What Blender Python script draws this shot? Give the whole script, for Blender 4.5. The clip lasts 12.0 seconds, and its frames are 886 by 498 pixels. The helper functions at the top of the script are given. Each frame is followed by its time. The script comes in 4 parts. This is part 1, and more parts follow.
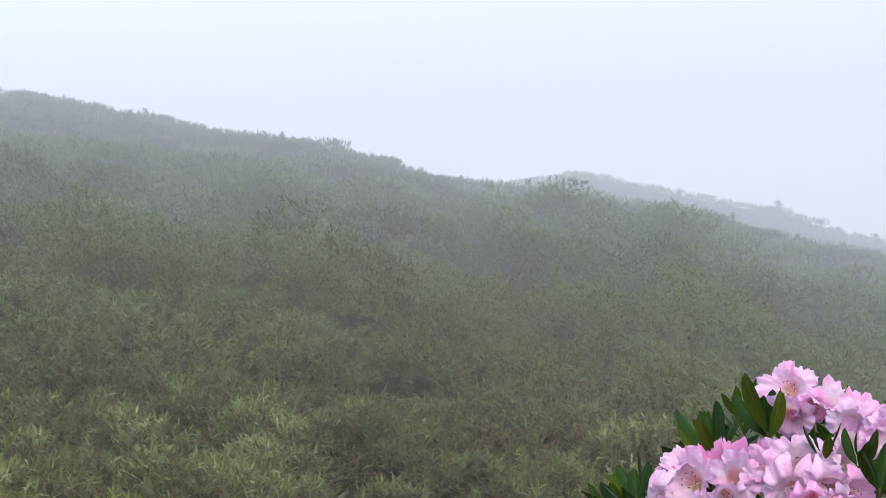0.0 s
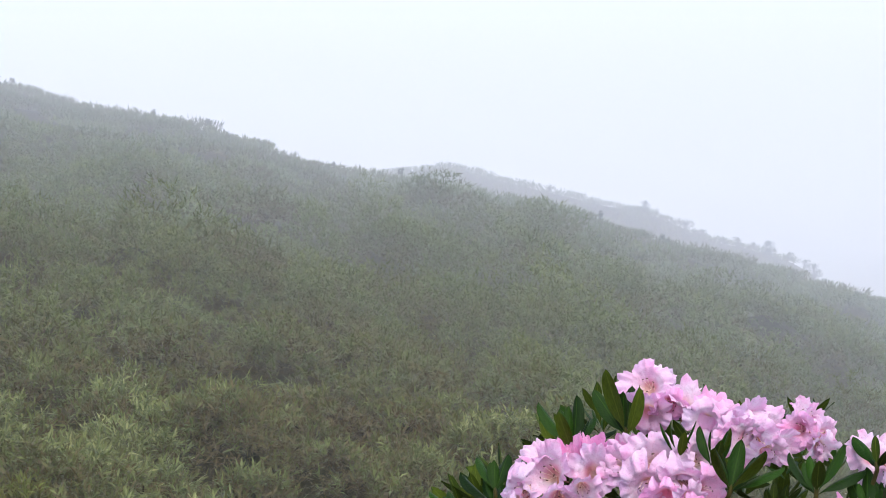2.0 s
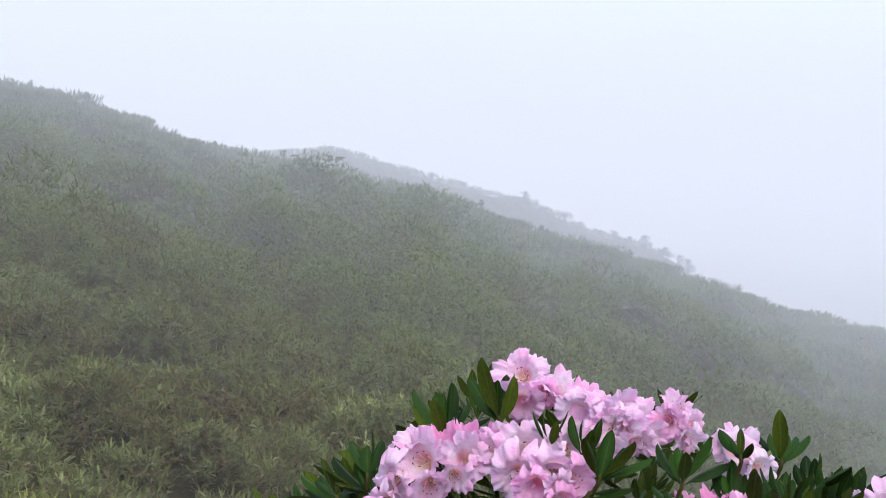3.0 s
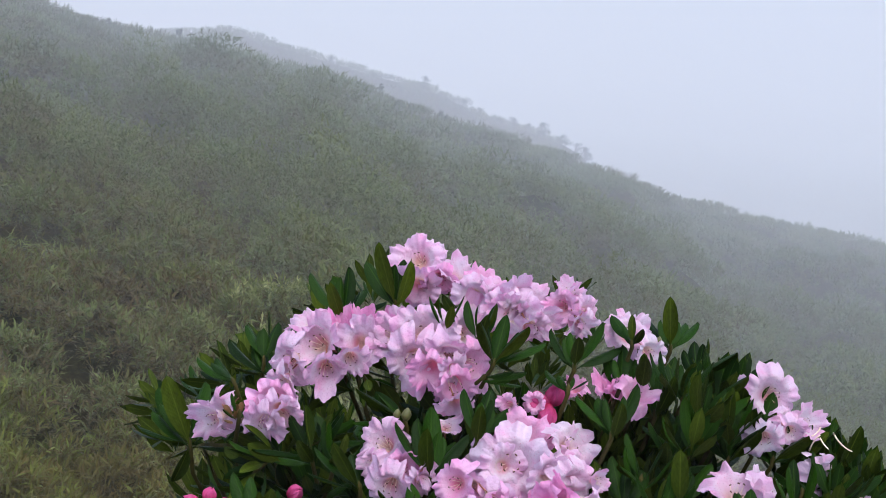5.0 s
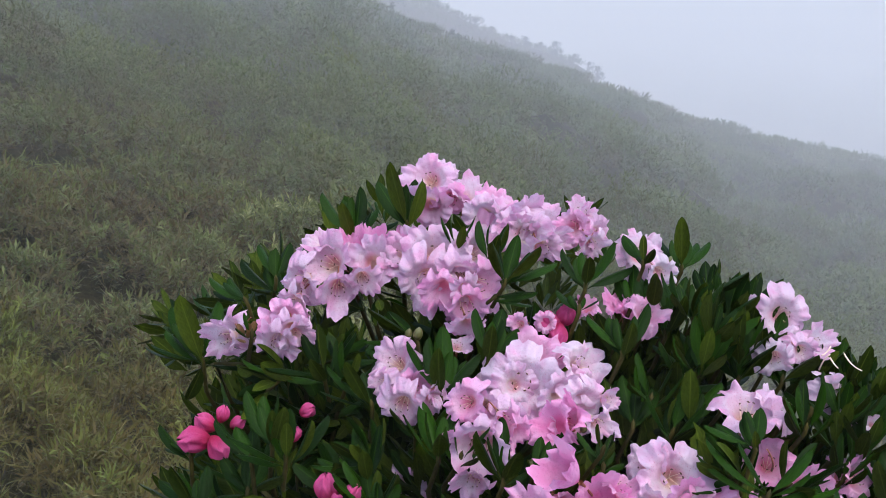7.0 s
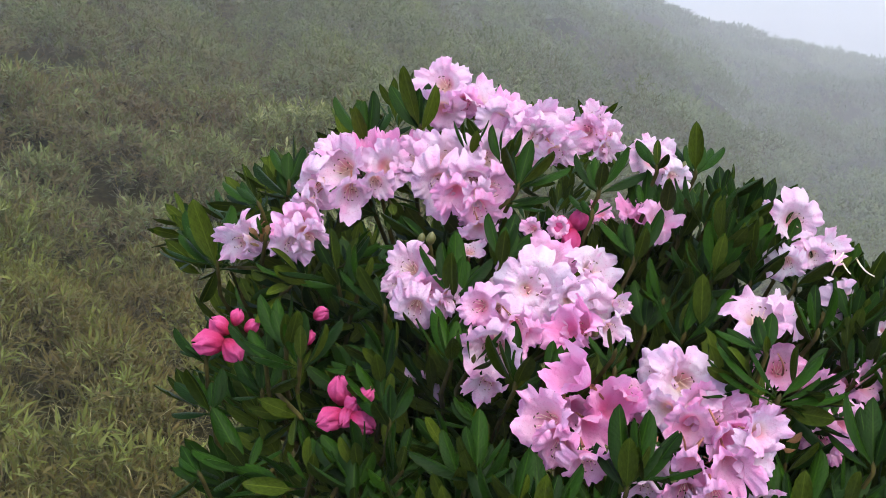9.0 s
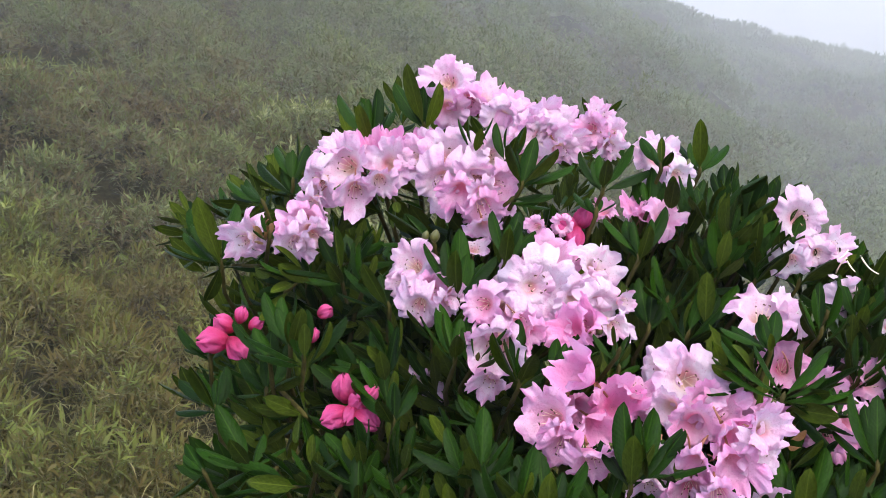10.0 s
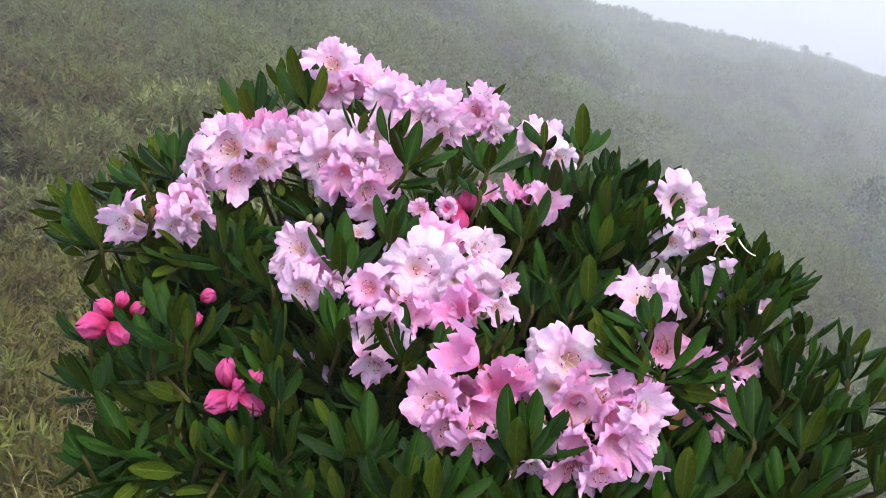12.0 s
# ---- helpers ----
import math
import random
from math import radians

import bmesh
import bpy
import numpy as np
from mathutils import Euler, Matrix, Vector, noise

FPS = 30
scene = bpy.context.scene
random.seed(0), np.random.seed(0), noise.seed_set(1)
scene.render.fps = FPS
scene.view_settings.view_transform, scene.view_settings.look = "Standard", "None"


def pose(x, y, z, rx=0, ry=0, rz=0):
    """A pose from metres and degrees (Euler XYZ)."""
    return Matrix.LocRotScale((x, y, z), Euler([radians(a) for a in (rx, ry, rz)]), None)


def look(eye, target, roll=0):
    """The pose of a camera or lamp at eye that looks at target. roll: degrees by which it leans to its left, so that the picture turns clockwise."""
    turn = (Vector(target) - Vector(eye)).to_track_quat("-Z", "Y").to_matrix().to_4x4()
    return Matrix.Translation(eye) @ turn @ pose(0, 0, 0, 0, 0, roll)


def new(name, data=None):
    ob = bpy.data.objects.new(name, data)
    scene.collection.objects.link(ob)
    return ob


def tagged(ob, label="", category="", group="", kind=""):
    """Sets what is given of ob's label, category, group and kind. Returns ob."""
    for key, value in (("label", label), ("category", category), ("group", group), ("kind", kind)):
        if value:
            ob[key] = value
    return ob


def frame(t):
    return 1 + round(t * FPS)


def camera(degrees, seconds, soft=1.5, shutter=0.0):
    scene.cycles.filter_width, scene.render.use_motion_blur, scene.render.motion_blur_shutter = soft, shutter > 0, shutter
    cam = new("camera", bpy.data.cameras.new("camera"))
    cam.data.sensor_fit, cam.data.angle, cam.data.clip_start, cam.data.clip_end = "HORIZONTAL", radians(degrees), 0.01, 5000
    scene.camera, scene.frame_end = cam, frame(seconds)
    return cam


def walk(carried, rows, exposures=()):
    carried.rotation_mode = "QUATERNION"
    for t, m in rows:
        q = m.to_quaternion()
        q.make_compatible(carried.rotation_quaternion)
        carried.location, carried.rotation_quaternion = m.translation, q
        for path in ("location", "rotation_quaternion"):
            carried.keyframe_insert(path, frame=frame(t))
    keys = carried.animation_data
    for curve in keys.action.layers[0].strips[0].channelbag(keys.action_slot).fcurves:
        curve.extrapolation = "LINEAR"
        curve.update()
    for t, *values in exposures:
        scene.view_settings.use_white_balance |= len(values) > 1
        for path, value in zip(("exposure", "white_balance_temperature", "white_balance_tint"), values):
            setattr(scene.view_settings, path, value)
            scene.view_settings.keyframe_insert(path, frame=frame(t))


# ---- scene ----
# Camera: it stands on one spot of a hillside path and turns.
EYE_HEIGHT = 1.6
# seconds, then the turn about x, y and z in degrees
PATH = [
    (0, 85.500, 2.500, 0.000), (0.5, 85.170, 1.783, -1.479), (1, 85.184, 1.098, -2.731),
    (1.5, 85.145, 0.510, -3.803), (2, 84.938, -0.276, -5.091), (2.5, 84.722, -1.397, -7.304),
    (3, 84.471, -2.579, -9.791), (3.5, 84.191, -3.556, -12.042), (3.7, 83.975, -3.860, -12.660),
    (5.3, 79.040, -4.020, -13.850), (5.5, 78.485, -3.976, -13.787), (6, 77.650, -3.974, -13.580),
    (6.5, 77.375, -3.863, -13.369), (7, 76.714, -3.868, -13.337), (7.5, 76.063, -3.835, -13.185),
    (7.7, 75.439, -3.796, -13.090), (9.3, 72.653, -3.808, -12.665), (9.5, 72.646, -3.765, -12.569),
    (10, 72.688, -3.810, -12.630), (10.5, 71.989, -3.838, -12.638), (11, 71.910, -3.999, -13.466),
    (11.5, 72.129, -4.573, -15.387), (12, 72.352, -5.078, -17.175),
]
cam = camera(35.0, 12.0, soft=0.92)
walk(cam, [(t, pose(0, 0, EYE_HEIGHT, rx, ry, rz)) for t, rx, ry, rz in PATH],
     exposures=[(0, 1.59, 6200, 10), (0.6, 1.7, 6230, 10), (2.2, 1.72, 6230, 10), (3, 1.63, 6200, 10), (3.7, 1.54, 6100, 10), (5.5, 1.4, 6000, 10), (7.7, 1.46, 6000, 10),
                (9.3, 1.84, 6250, 10), (12, 1.96, 6300, 10)])

# World: a bright overcast sky behind drifting mist.
world = bpy.data.worlds.new("overcast_sky")
scene.world = world
world.use_nodes = True
wn, wl = world.node_tree.nodes, world.node_tree.links
sky = wn.new("ShaderNodeTexSky")
sky.sky_type, sky.sun_disc = "NISHITA", False
sky.sun_elevation, sky.sun_rotation = radians(62), radians(164)
sky.air_density, sky.dust_density, sky.ozone_density = 1.0, 2.6, 1.0
wl.new(sky.outputs[0], wn["Background"].inputs[0])
wn["Background"].inputs[1].default_value = 0.15

sun = new("sun", bpy.data.lights.new("sun", "SUN"))
sun.data.energy, sun.data.angle, sun.data.color = 0.95, radians(60), (1.0, 0.95, 0.87)
sun.matrix_world = look((0, 0, 50), (-5, 17, 17))


# ---------------------------------------------------------------- materials
def material(name):
    m = bpy.data.materials.new(name)
    m.use_nodes = True
    return m, m.node_tree.nodes, m.node_tree.links, m.node_tree.nodes["Principled BSDF"]


def ramp(nodes, stops):
    r = nodes.new("ShaderNodeValToRGB")
    while len(r.color_ramp.elements) < len(stops):
        r.color_ramp.elements.new(0.5)
    for e, (at, c) in zip(r.color_ramp.elements, stops):
        e.position, e.color = at, (*c, 1)
    return r


def mix(nodes, links, how, fac, a, b):
    n = nodes.new("ShaderNodeMix")
    n.data_type, n.blend_type = "RGBA", how
    for socket, v in ((n.inputs[0], fac), (n.inputs[6], a), (n.inputs[7], b)):
        if isinstance(v, (int, float)):
            socket.default_value = v
        elif isinstance(v, tuple):
            socket.default_value = (*v, 1)
        else:
            links.new(v, socket)
    return n.outputs[2]


def texture(nodes, links, scale, detail=3.0, coords="Object", rough=0.55):
    c = nodes.new("ShaderNodeTexCoord")
    n = nodes.new("ShaderNodeTexNoise")
    n.inputs["Scale"].default_value, n.inputs["Detail"].default_value = scale, detail
    n.inputs["Roughness"].default_value = rough
    links.new(c.outputs[coords], n.inputs["Vector"])
    return n.outputs["Fac"]


def bump(nodes, links, bsdf, height, strength, distance):
    b = nodes.new("ShaderNodeBump")
    b.inputs["Strength"].default_value, b.inputs["Distance"].default_value = strength, distance
    links.new(height, b.inputs["Height"])
    links.new(b.outputs[0], bsdf.inputs["Normal"])


def bamboo_material(name, stops, patch):
    """Thin leaves, each of its own tint, in patches of greener and drier growth."""
    m, n, l, b = material(name)
    sprig = n.new("ShaderNodeAttribute")
    sprig.attribute_name = "tint"
    tint = ramp(n, stops)
    l.new(sprig.outputs["Fac"], tint.inputs[0])
    fac = ramp(n, [(0.38, (0, 0, 0)), (0.66, (1, 1, 1))])
    l.new(texture(n, l, 0.55, 4.0), fac.inputs[0])
    c = mix(n, l, "MIX", fac.outputs[0], tint.outputs[0], mix(n, l, "MULTIPLY", 1.0, tint.outputs[0], patch))
    l.new(c, b.inputs["Base Color"])
    b.inputs["Roughness"].default_value = 0.55
    b.inputs["Specular IOR Level"].default_value = 0.12
    t = n.new("ShaderNodeBsdfTranslucent")
    l.new(c, t.inputs[0])
    s = n.new("ShaderNodeMixShader")
    s.inputs[0].default_value = 0.25
    l.new(b.outputs[0], s.inputs[1])
    l.new(t.outputs[0], s.inputs[2])
    l.new(s.outputs[0], n["Material Output"].inputs[0])
    return m


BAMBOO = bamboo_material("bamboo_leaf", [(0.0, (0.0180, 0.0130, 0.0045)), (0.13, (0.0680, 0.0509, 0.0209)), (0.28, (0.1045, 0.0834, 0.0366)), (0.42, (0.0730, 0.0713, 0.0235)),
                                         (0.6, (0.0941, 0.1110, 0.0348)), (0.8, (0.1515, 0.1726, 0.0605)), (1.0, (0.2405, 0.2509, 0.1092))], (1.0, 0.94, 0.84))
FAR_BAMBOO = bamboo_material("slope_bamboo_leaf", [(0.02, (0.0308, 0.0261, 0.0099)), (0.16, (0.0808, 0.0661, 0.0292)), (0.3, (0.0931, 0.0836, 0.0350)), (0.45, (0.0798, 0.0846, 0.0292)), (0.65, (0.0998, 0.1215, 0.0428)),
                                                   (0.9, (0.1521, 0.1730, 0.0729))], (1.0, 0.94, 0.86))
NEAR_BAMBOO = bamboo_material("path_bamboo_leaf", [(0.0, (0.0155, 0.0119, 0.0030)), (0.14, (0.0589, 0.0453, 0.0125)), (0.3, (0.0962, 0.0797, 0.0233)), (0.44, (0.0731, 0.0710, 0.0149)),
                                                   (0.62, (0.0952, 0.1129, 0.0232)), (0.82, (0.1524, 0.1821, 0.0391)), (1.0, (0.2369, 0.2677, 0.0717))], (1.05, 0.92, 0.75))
STRAW = bamboo_material("dry_straw", [(0.0, (0.066, 0.054, 0.018)), (0.5, (0.14, 0.122, 0.046)), (1.0, (0.26, 0.235, 0.105))], (0.9, 0.84, 0.7))


STEM = bamboo_material("brown_stem", [(0.1, (0.026, 0.021, 0.004)), (0.5, (0.065, 0.05, 0.009)), (0.9, (0.15, 0.115, 0.028))], (0.9, 0.85, 0.8))


def plain_material(name, dark, light, scale, rough, relief=0.0, metal_free_gloss=0.5, coords="Object"):
    m, n, l, b = material(name)
    r = ramp(n, [(0.3, dark), (0.7, light)])
    h = texture(n, l, scale, 5.0, coords)
    l.new(h, r.inputs[0])
    l.new(r.outputs[0], b.inputs["Base Color"])
    b.inputs["Roughness"].default_value = rough
    b.inputs["Specular IOR Level"].default_value = metal_free_gloss
    if relief:
        bump(n, l, b, h, 0.6, relief)
    return m


def undergrowth_material():
    """Moss, litter and low leaves between the bamboo: olive and brown patches with a rough relief."""
    m, n, l, b = material("mossy_undergrowth")
    fine = ramp(n, [(0.3, (0.014, 0.013, 0.004)), (0.5, (0.03, 0.027, 0.008)), (0.72, (0.06, 0.052, 0.016))])
    grain = texture(n, l, 14.0, 8.0, rough=0.75)
    l.new(grain, fine.inputs[0])
    brown = ramp(n, [(0.42, (0, 0, 0)), (0.62, (1, 1, 1))])
    l.new(texture(n, l, 0.9, 4.0), brown.inputs[0])
    c = mix(n, l, "MIX", brown.outputs[0], fine.outputs[0], mix(n, l, "MULTIPLY", 1.0, fine.outputs[0], (1.1, 0.9, 0.7)))
    l.new(c, b.inputs["Base Color"])
    b.inputs["Roughness"].default_value = 0.95
    b.inputs["Specular IOR Level"].default_value = 0.05
    bump(n, l, b, grain, 1.0, 0.08)
    return m


SOIL = undergrowth_material()
BARK = plain_material("grey_brown_bark", (0.06, 0.04, 0.025), (0.16, 0.12, 0.08), 60.0, 0.85, 0.002)
TWIG = plain_material("olive_twig", (0.02, 0.017, 0.003), (0.055, 0.045, 0.009), 80.0, 0.7, 0.001, 0.12)
FAR_SCRUB = plain_material("dark_scrub_leaf", (0.02, 0.03, 0.015), (0.06, 0.075, 0.035), 3.0, 0.7)


def leaf_material(name, dark, light, rib, rough, gloss, relief):
    """A leathery blade: paler midrib, sunken side veins, a tint for each leaf."""
    m, n, l, b = material(name)
    info = n.new("ShaderNodeObjectInfo")
    geo = n.new("ShaderNodeNewGeometry")
    add = n.new("ShaderNodeMath")
    add.operation = "ADD"
    l.new(info.outputs["Random"], add.inputs[0])
    l.new(geo.outputs["Random Per Island"], add.inputs[1])
    frac = n.new("ShaderNodeMath")
    frac.operation = "FRACT"
    l.new(add.outputs[0], frac.inputs[0])
    r = ramp(n, [(0.0, dark), (1.0, light)])
    l.new(frac.outputs[0], r.inputs[0])
    blade = n.new("ShaderNodeAttribute")
    blade.attribute_name = "blade"
    split = n.new("ShaderNodeSeparateXYZ")
    l.new(blade.outputs["Vector"], split.inputs[0])
    # x runs from the midrib to the edge, y from the stalk to the tip
    slant = n.new("ShaderNodeMath")
    slant.operation = "MULTIPLY_ADD"
    slant.inputs[1].default_value = -0.16
    l.new(split.outputs[0], slant.inputs[0])
    l.new(split.outputs[1], slant.inputs[2])
    wave = n.new("ShaderNodeMath")
    wave.operation = "PINGPONG"
    wave.inputs[1].default_value = 0.032
    l.new(slant.outputs[0], wave.inputs[0])
    noise = n.new("ShaderNodeTexNoise")
    noise.inputs["Scale"].default_value, noise.inputs["Detail"].default_value = 9.0, 4.0
    l.new(blade.outputs["Vector"], noise.inputs["Vector"])
    spots = ramp(n, [(0.3, (0.6, 0.62, 0.6)), (0.68, (1.15, 1.12, 1.05))])
    l.new(noise.outputs["Fac"], spots.inputs[0])
    c = mix(n, l, "MULTIPLY", 1.0, r.outputs[0], spots.outputs[0])
    line = ramp(n, [(0.03, (0.8, 0.8, 0.8)), (0.1, (0, 0, 0))])
    l.new(split.outputs[0], line.inputs[0])
    c = mix(n, l, "MIX", line.outputs[0], c, rib)
    l.new(c, b.inputs["Base Color"])
    shine = ramp(n, [(0.35, (rough + 0.12,) * 3), (0.7, (rough - 0.05,) * 3)])
    l.new(noise.outputs["Fac"], shine.inputs[0])
    l.new(shine.outputs[0], b.inputs["Roughness"])
    b.inputs["Specular IOR Level"].default_value = gloss
    height = n.new("ShaderNodeMath")
    height.operation = "MULTIPLY_ADD"
    height.inputs[1].default_value = 16.0
    l.new(wave.outputs[0], height.inputs[0])
    l.new(noise.outputs["Fac"], height.inputs[2])
    bump(n, l, b, height.outputs[0], 0.4, relief * 0.6)
    return m


LEAF_TOP = leaf_material("rhododendron_leaf_face", (0.0026, 0.0105, 0.0003), (0.012, 0.038, 0.0011), (0.021, 0.05, 0.003), 0.42, 0.05, 0.0011)
LEAF_UNDER = leaf_material("rhododendron_leaf_underside", (0.016, 0.03, 0.0012), (0.047, 0.07, 0.0035), (0.07, 0.092, 0.009), 0.6, 0.06, 0.0012)


def petal_material(name, throat, rim, flush, speckle=0.5):
    """Thin petals: throat, body and rim colours run outwards along the petal (the mesh's own attribute)."""
    m, n, l, b = material(name)
    at = n.new("ShaderNodeAttribute")
    at.attribute_name = "along"
    r = ramp(n, [(0.0, flush), (0.12, flush), (0.34, throat), (0.75, rim), (1.0, tuple(min(1, v * 1.04) for v in rim))])
    l.new(at.outputs["Fac"], r.inputs[0])
    info = n.new("ShaderNodeObjectInfo")
    tint = ramp(n, [(0.0, (1, 1, 1)), (1.0, (1.0, 0.88, 0.95))])
    l.new(info.outputs["Random"], tint.inputs[0])
    blush = ramp(n, [(0.42, (1, 1, 1)), (0.68, (1.0, 0.66, 0.84))])
    l.new(texture(n, l, 2.6, 4.0), blush.inputs[0])
    c = mix(n, l, "MULTIPLY", 1.0, mix(n, l, "MULTIPLY", 1.0, r.outputs[0], tint.outputs[0]), blush.outputs[0])
    dots = n.new("ShaderNodeTexVoronoi")
    dots.inputs["Scale"].default_value = 24.0
    tc = n.new("ShaderNodeTexCoord")
    l.new(tc.outputs["Object"], dots.inputs["Vector"])
    dot = ramp(n, [(0.14, (1, 1, 1)), (0.24, (0, 0, 0))])
    l.new(dots.outputs["Distance"], dot.inputs[0])
    ring = ramp(n, [(0.3, (0, 0, 0)), (0.45, (speckle,) * 3), (0.65, (speckle,) * 3), (0.8, (0, 0, 0))])
    l.new(at.outputs["Fac"], ring.inputs[0])
    both = n.new("ShaderNodeMath")
    both.operation = "MULTIPLY"
    l.new(dot.outputs[0], both.inputs[0])
    l.new(ring.outputs[0], both.inputs[1])
    c = mix(n, l, "MIX", both.outputs[0], c, (0.5, 0.12, 0.2))
    l.new(c, b.inputs["Base Color"])
    b.inputs["Roughness"].default_value = 0.6
    b.inputs["Specular IOR Level"].default_value = 0.25
    bump(n, l, b, texture(n, l, 12.0, 4.0), 0.3, 0.03)
    t = n.new("ShaderNodeBsdfTranslucent")
    l.new(c, t.inputs[0])
    s = n.new("ShaderNodeMixShader")
    s.inputs[0].default_value = 0.38
    l.new(b.outputs[0], s.inputs[1])
    l.new(t.outputs[0], s.inputs[2])
    l.new(s.outputs[0], n["Material Output"].inputs[0])
    return m


PETAL = [petal_material("pale_pink_petal", (0.69, 0.59, 0.64), (0.67, 0.5, 0.63), (0.64, 0.43, 0.34)),
         petal_material("rose_pink_petal", (0.73, 0.45, 0.59), (0.73, 0.445, 0.63), (0.68, 0.29, 0.35)),
         petal_material("deep_rose_petal", (0.75, 0.35, 0.57), (0.76, 0.4, 0.62), (0.71, 0.25, 0.42), 0.1),
         petal_material("blush_white_petal", (0.69, 0.61, 0.65), (0.68, 0.56, 0.66), (0.67, 0.46, 0.4))]
BUD = petal_material("crimson_pink_bud", (0.44, 0.025, 0.115), (0.6, 0.095, 0.27), (0.3, 0.01, 0.045), 0.0)
FILAMENT = plain_material("pale_filament", (0.75, 0.55, 0.4), (0.85, 0.7, 0.55), 40.0, 0.6)
ANTHER = plain_material("brown_anther", (0.06, 0.02, 0.015), (0.14, 0.05, 0.03), 200.0, 0.6)
BUD_SCALE = plain_material("yellow_green_bud_scale", (0.05, 0.06, 0.012), (0.11, 0.1, 0.025), 90.0, 0.5)
STALK = plain_material("red_brown_flower_stalk", (0.17, 0.045, 0.03), (0.28, 0.1, 0.045), 60.0, 0.6)


# ---------------------------------------------------------------- mesh helpers
def link_mesh(name, bm_or_mesh, mats, parent=None, label=""):
    if isinstance(bm_or_mesh, bmesh.types.BMesh):
        me = bpy.data.meshes.new(name)
        bm_or_mesh.to_mesh(me)
        bm_or_mesh.free()
    else:
        me = bm_or_mesh
    if not me.materials:
        for m in mats:
            me.materials.append(m)
    ob = new(name, me)
    if parent:
        ob.parent = parent
    return tagged(ob, label)


def grid_mesh(name, verts, quads, smooth=False):
    """A mesh from arrays of points and faces that all have three or all four corners."""
    me = bpy.data.meshes.new(name)
    verts, quads = np.asarray(verts, np.float32), np.asarray(quads, np.int32)
    me.vertices.add(len(verts))
    me.vertices.foreach_set("co", verts.ravel())
    me.loops.add(quads.size)
    me.loops.foreach_set("vertex_index", quads.ravel())
    me.polygons.add(len(quads))
    me.polygons.foreach_set("loop_start", np.arange(0, quads.size, quads.shape[1], dtype=np.int32))
    if smooth:
        me.polygons.foreach_set("use_smooth", np.ones(len(quads), bool))
    me.update(calc_edges=True)
    me.validate()
    return me


def lattice(ix, iy, seed):
    h = np.sin(ix * 127.1 + iy * 311.7 + seed * 74.7) * 43758.5453
    return h - np.floor(h)


def value_noise(x, y, seed=0):
    """Smooth noise from 0 to 1 over arrays."""
    ix, iy = np.floor(x), np.floor(y)
    u, v = x - ix, y - iy
    u, v = u * u * (3 - 2 * u), v * v * (3 - 2 * v)
    a, b = lattice(ix, iy, seed), lattice(ix + 1, iy, seed)
    c, d = lattice(ix, iy + 1, seed), lattice(ix + 1, iy + 1, seed)
    return (a * (1 - u) + b * u) * (1 - v) + (c * (1 - u) + d * u) * v


# ---------------------------------------------------------------- the hillside
# compass turn, distance and height angle of the near crest
NEAR_CREST = [(-180, 218, 0), (-70, 163, 4), (-30, 182, 3.6), (-17.3, 168, 2.7), (-11.8, 157, 1.4), (-7.8, 147, 0.4), (-4.4, 139, -0.05),
              (-2.2, 131, -1.0), (-0.6, 128, -1.6), (3.3, 125, -2.1), (8.9, 118, -3.25), (11.4, 118, -3.85), (14.2, 123, -4.75),
              (17.4, 127, -5.5), (20.2, 134, -6.2), (22, 140, -6.75), (24, 147, -7.2), (28.5, 158, -7.8), (31.4, 164, -8.05), (34.1, 168, -8.4), (35.5, 170, -8.7),
              (45, 170, -9.5), (90, 130, -9), (180, 218, 0)]
# compass turn and height angle of the far ridge
FAR_RIDGE = [(-180, -2), (-30, -3), (-6, -2.4), (1.7, -1.85), (4, -1.6), (5.35, -1.4), (7.2, -1.95), (9.4, -2.45), (11.6, -2.98), (13.6, -3.28),
             (14.3, -3.63), (16.0, -4.4), (17.5, -4.63), (18.9, -5.08), (19.5, -5.23), (20.2, -5.95), (21.5, -8), (24, -11), (45, -12), (90, -10), (180, -2)]
CANOPY = 0.3


def keyed(keys, column, turn):
    a = np.array(keys, float)
    return sum(np.interp(turn + o, a[:, 0], a[:, column]) for o in (-0.5, 0.0, 0.5)) / 3


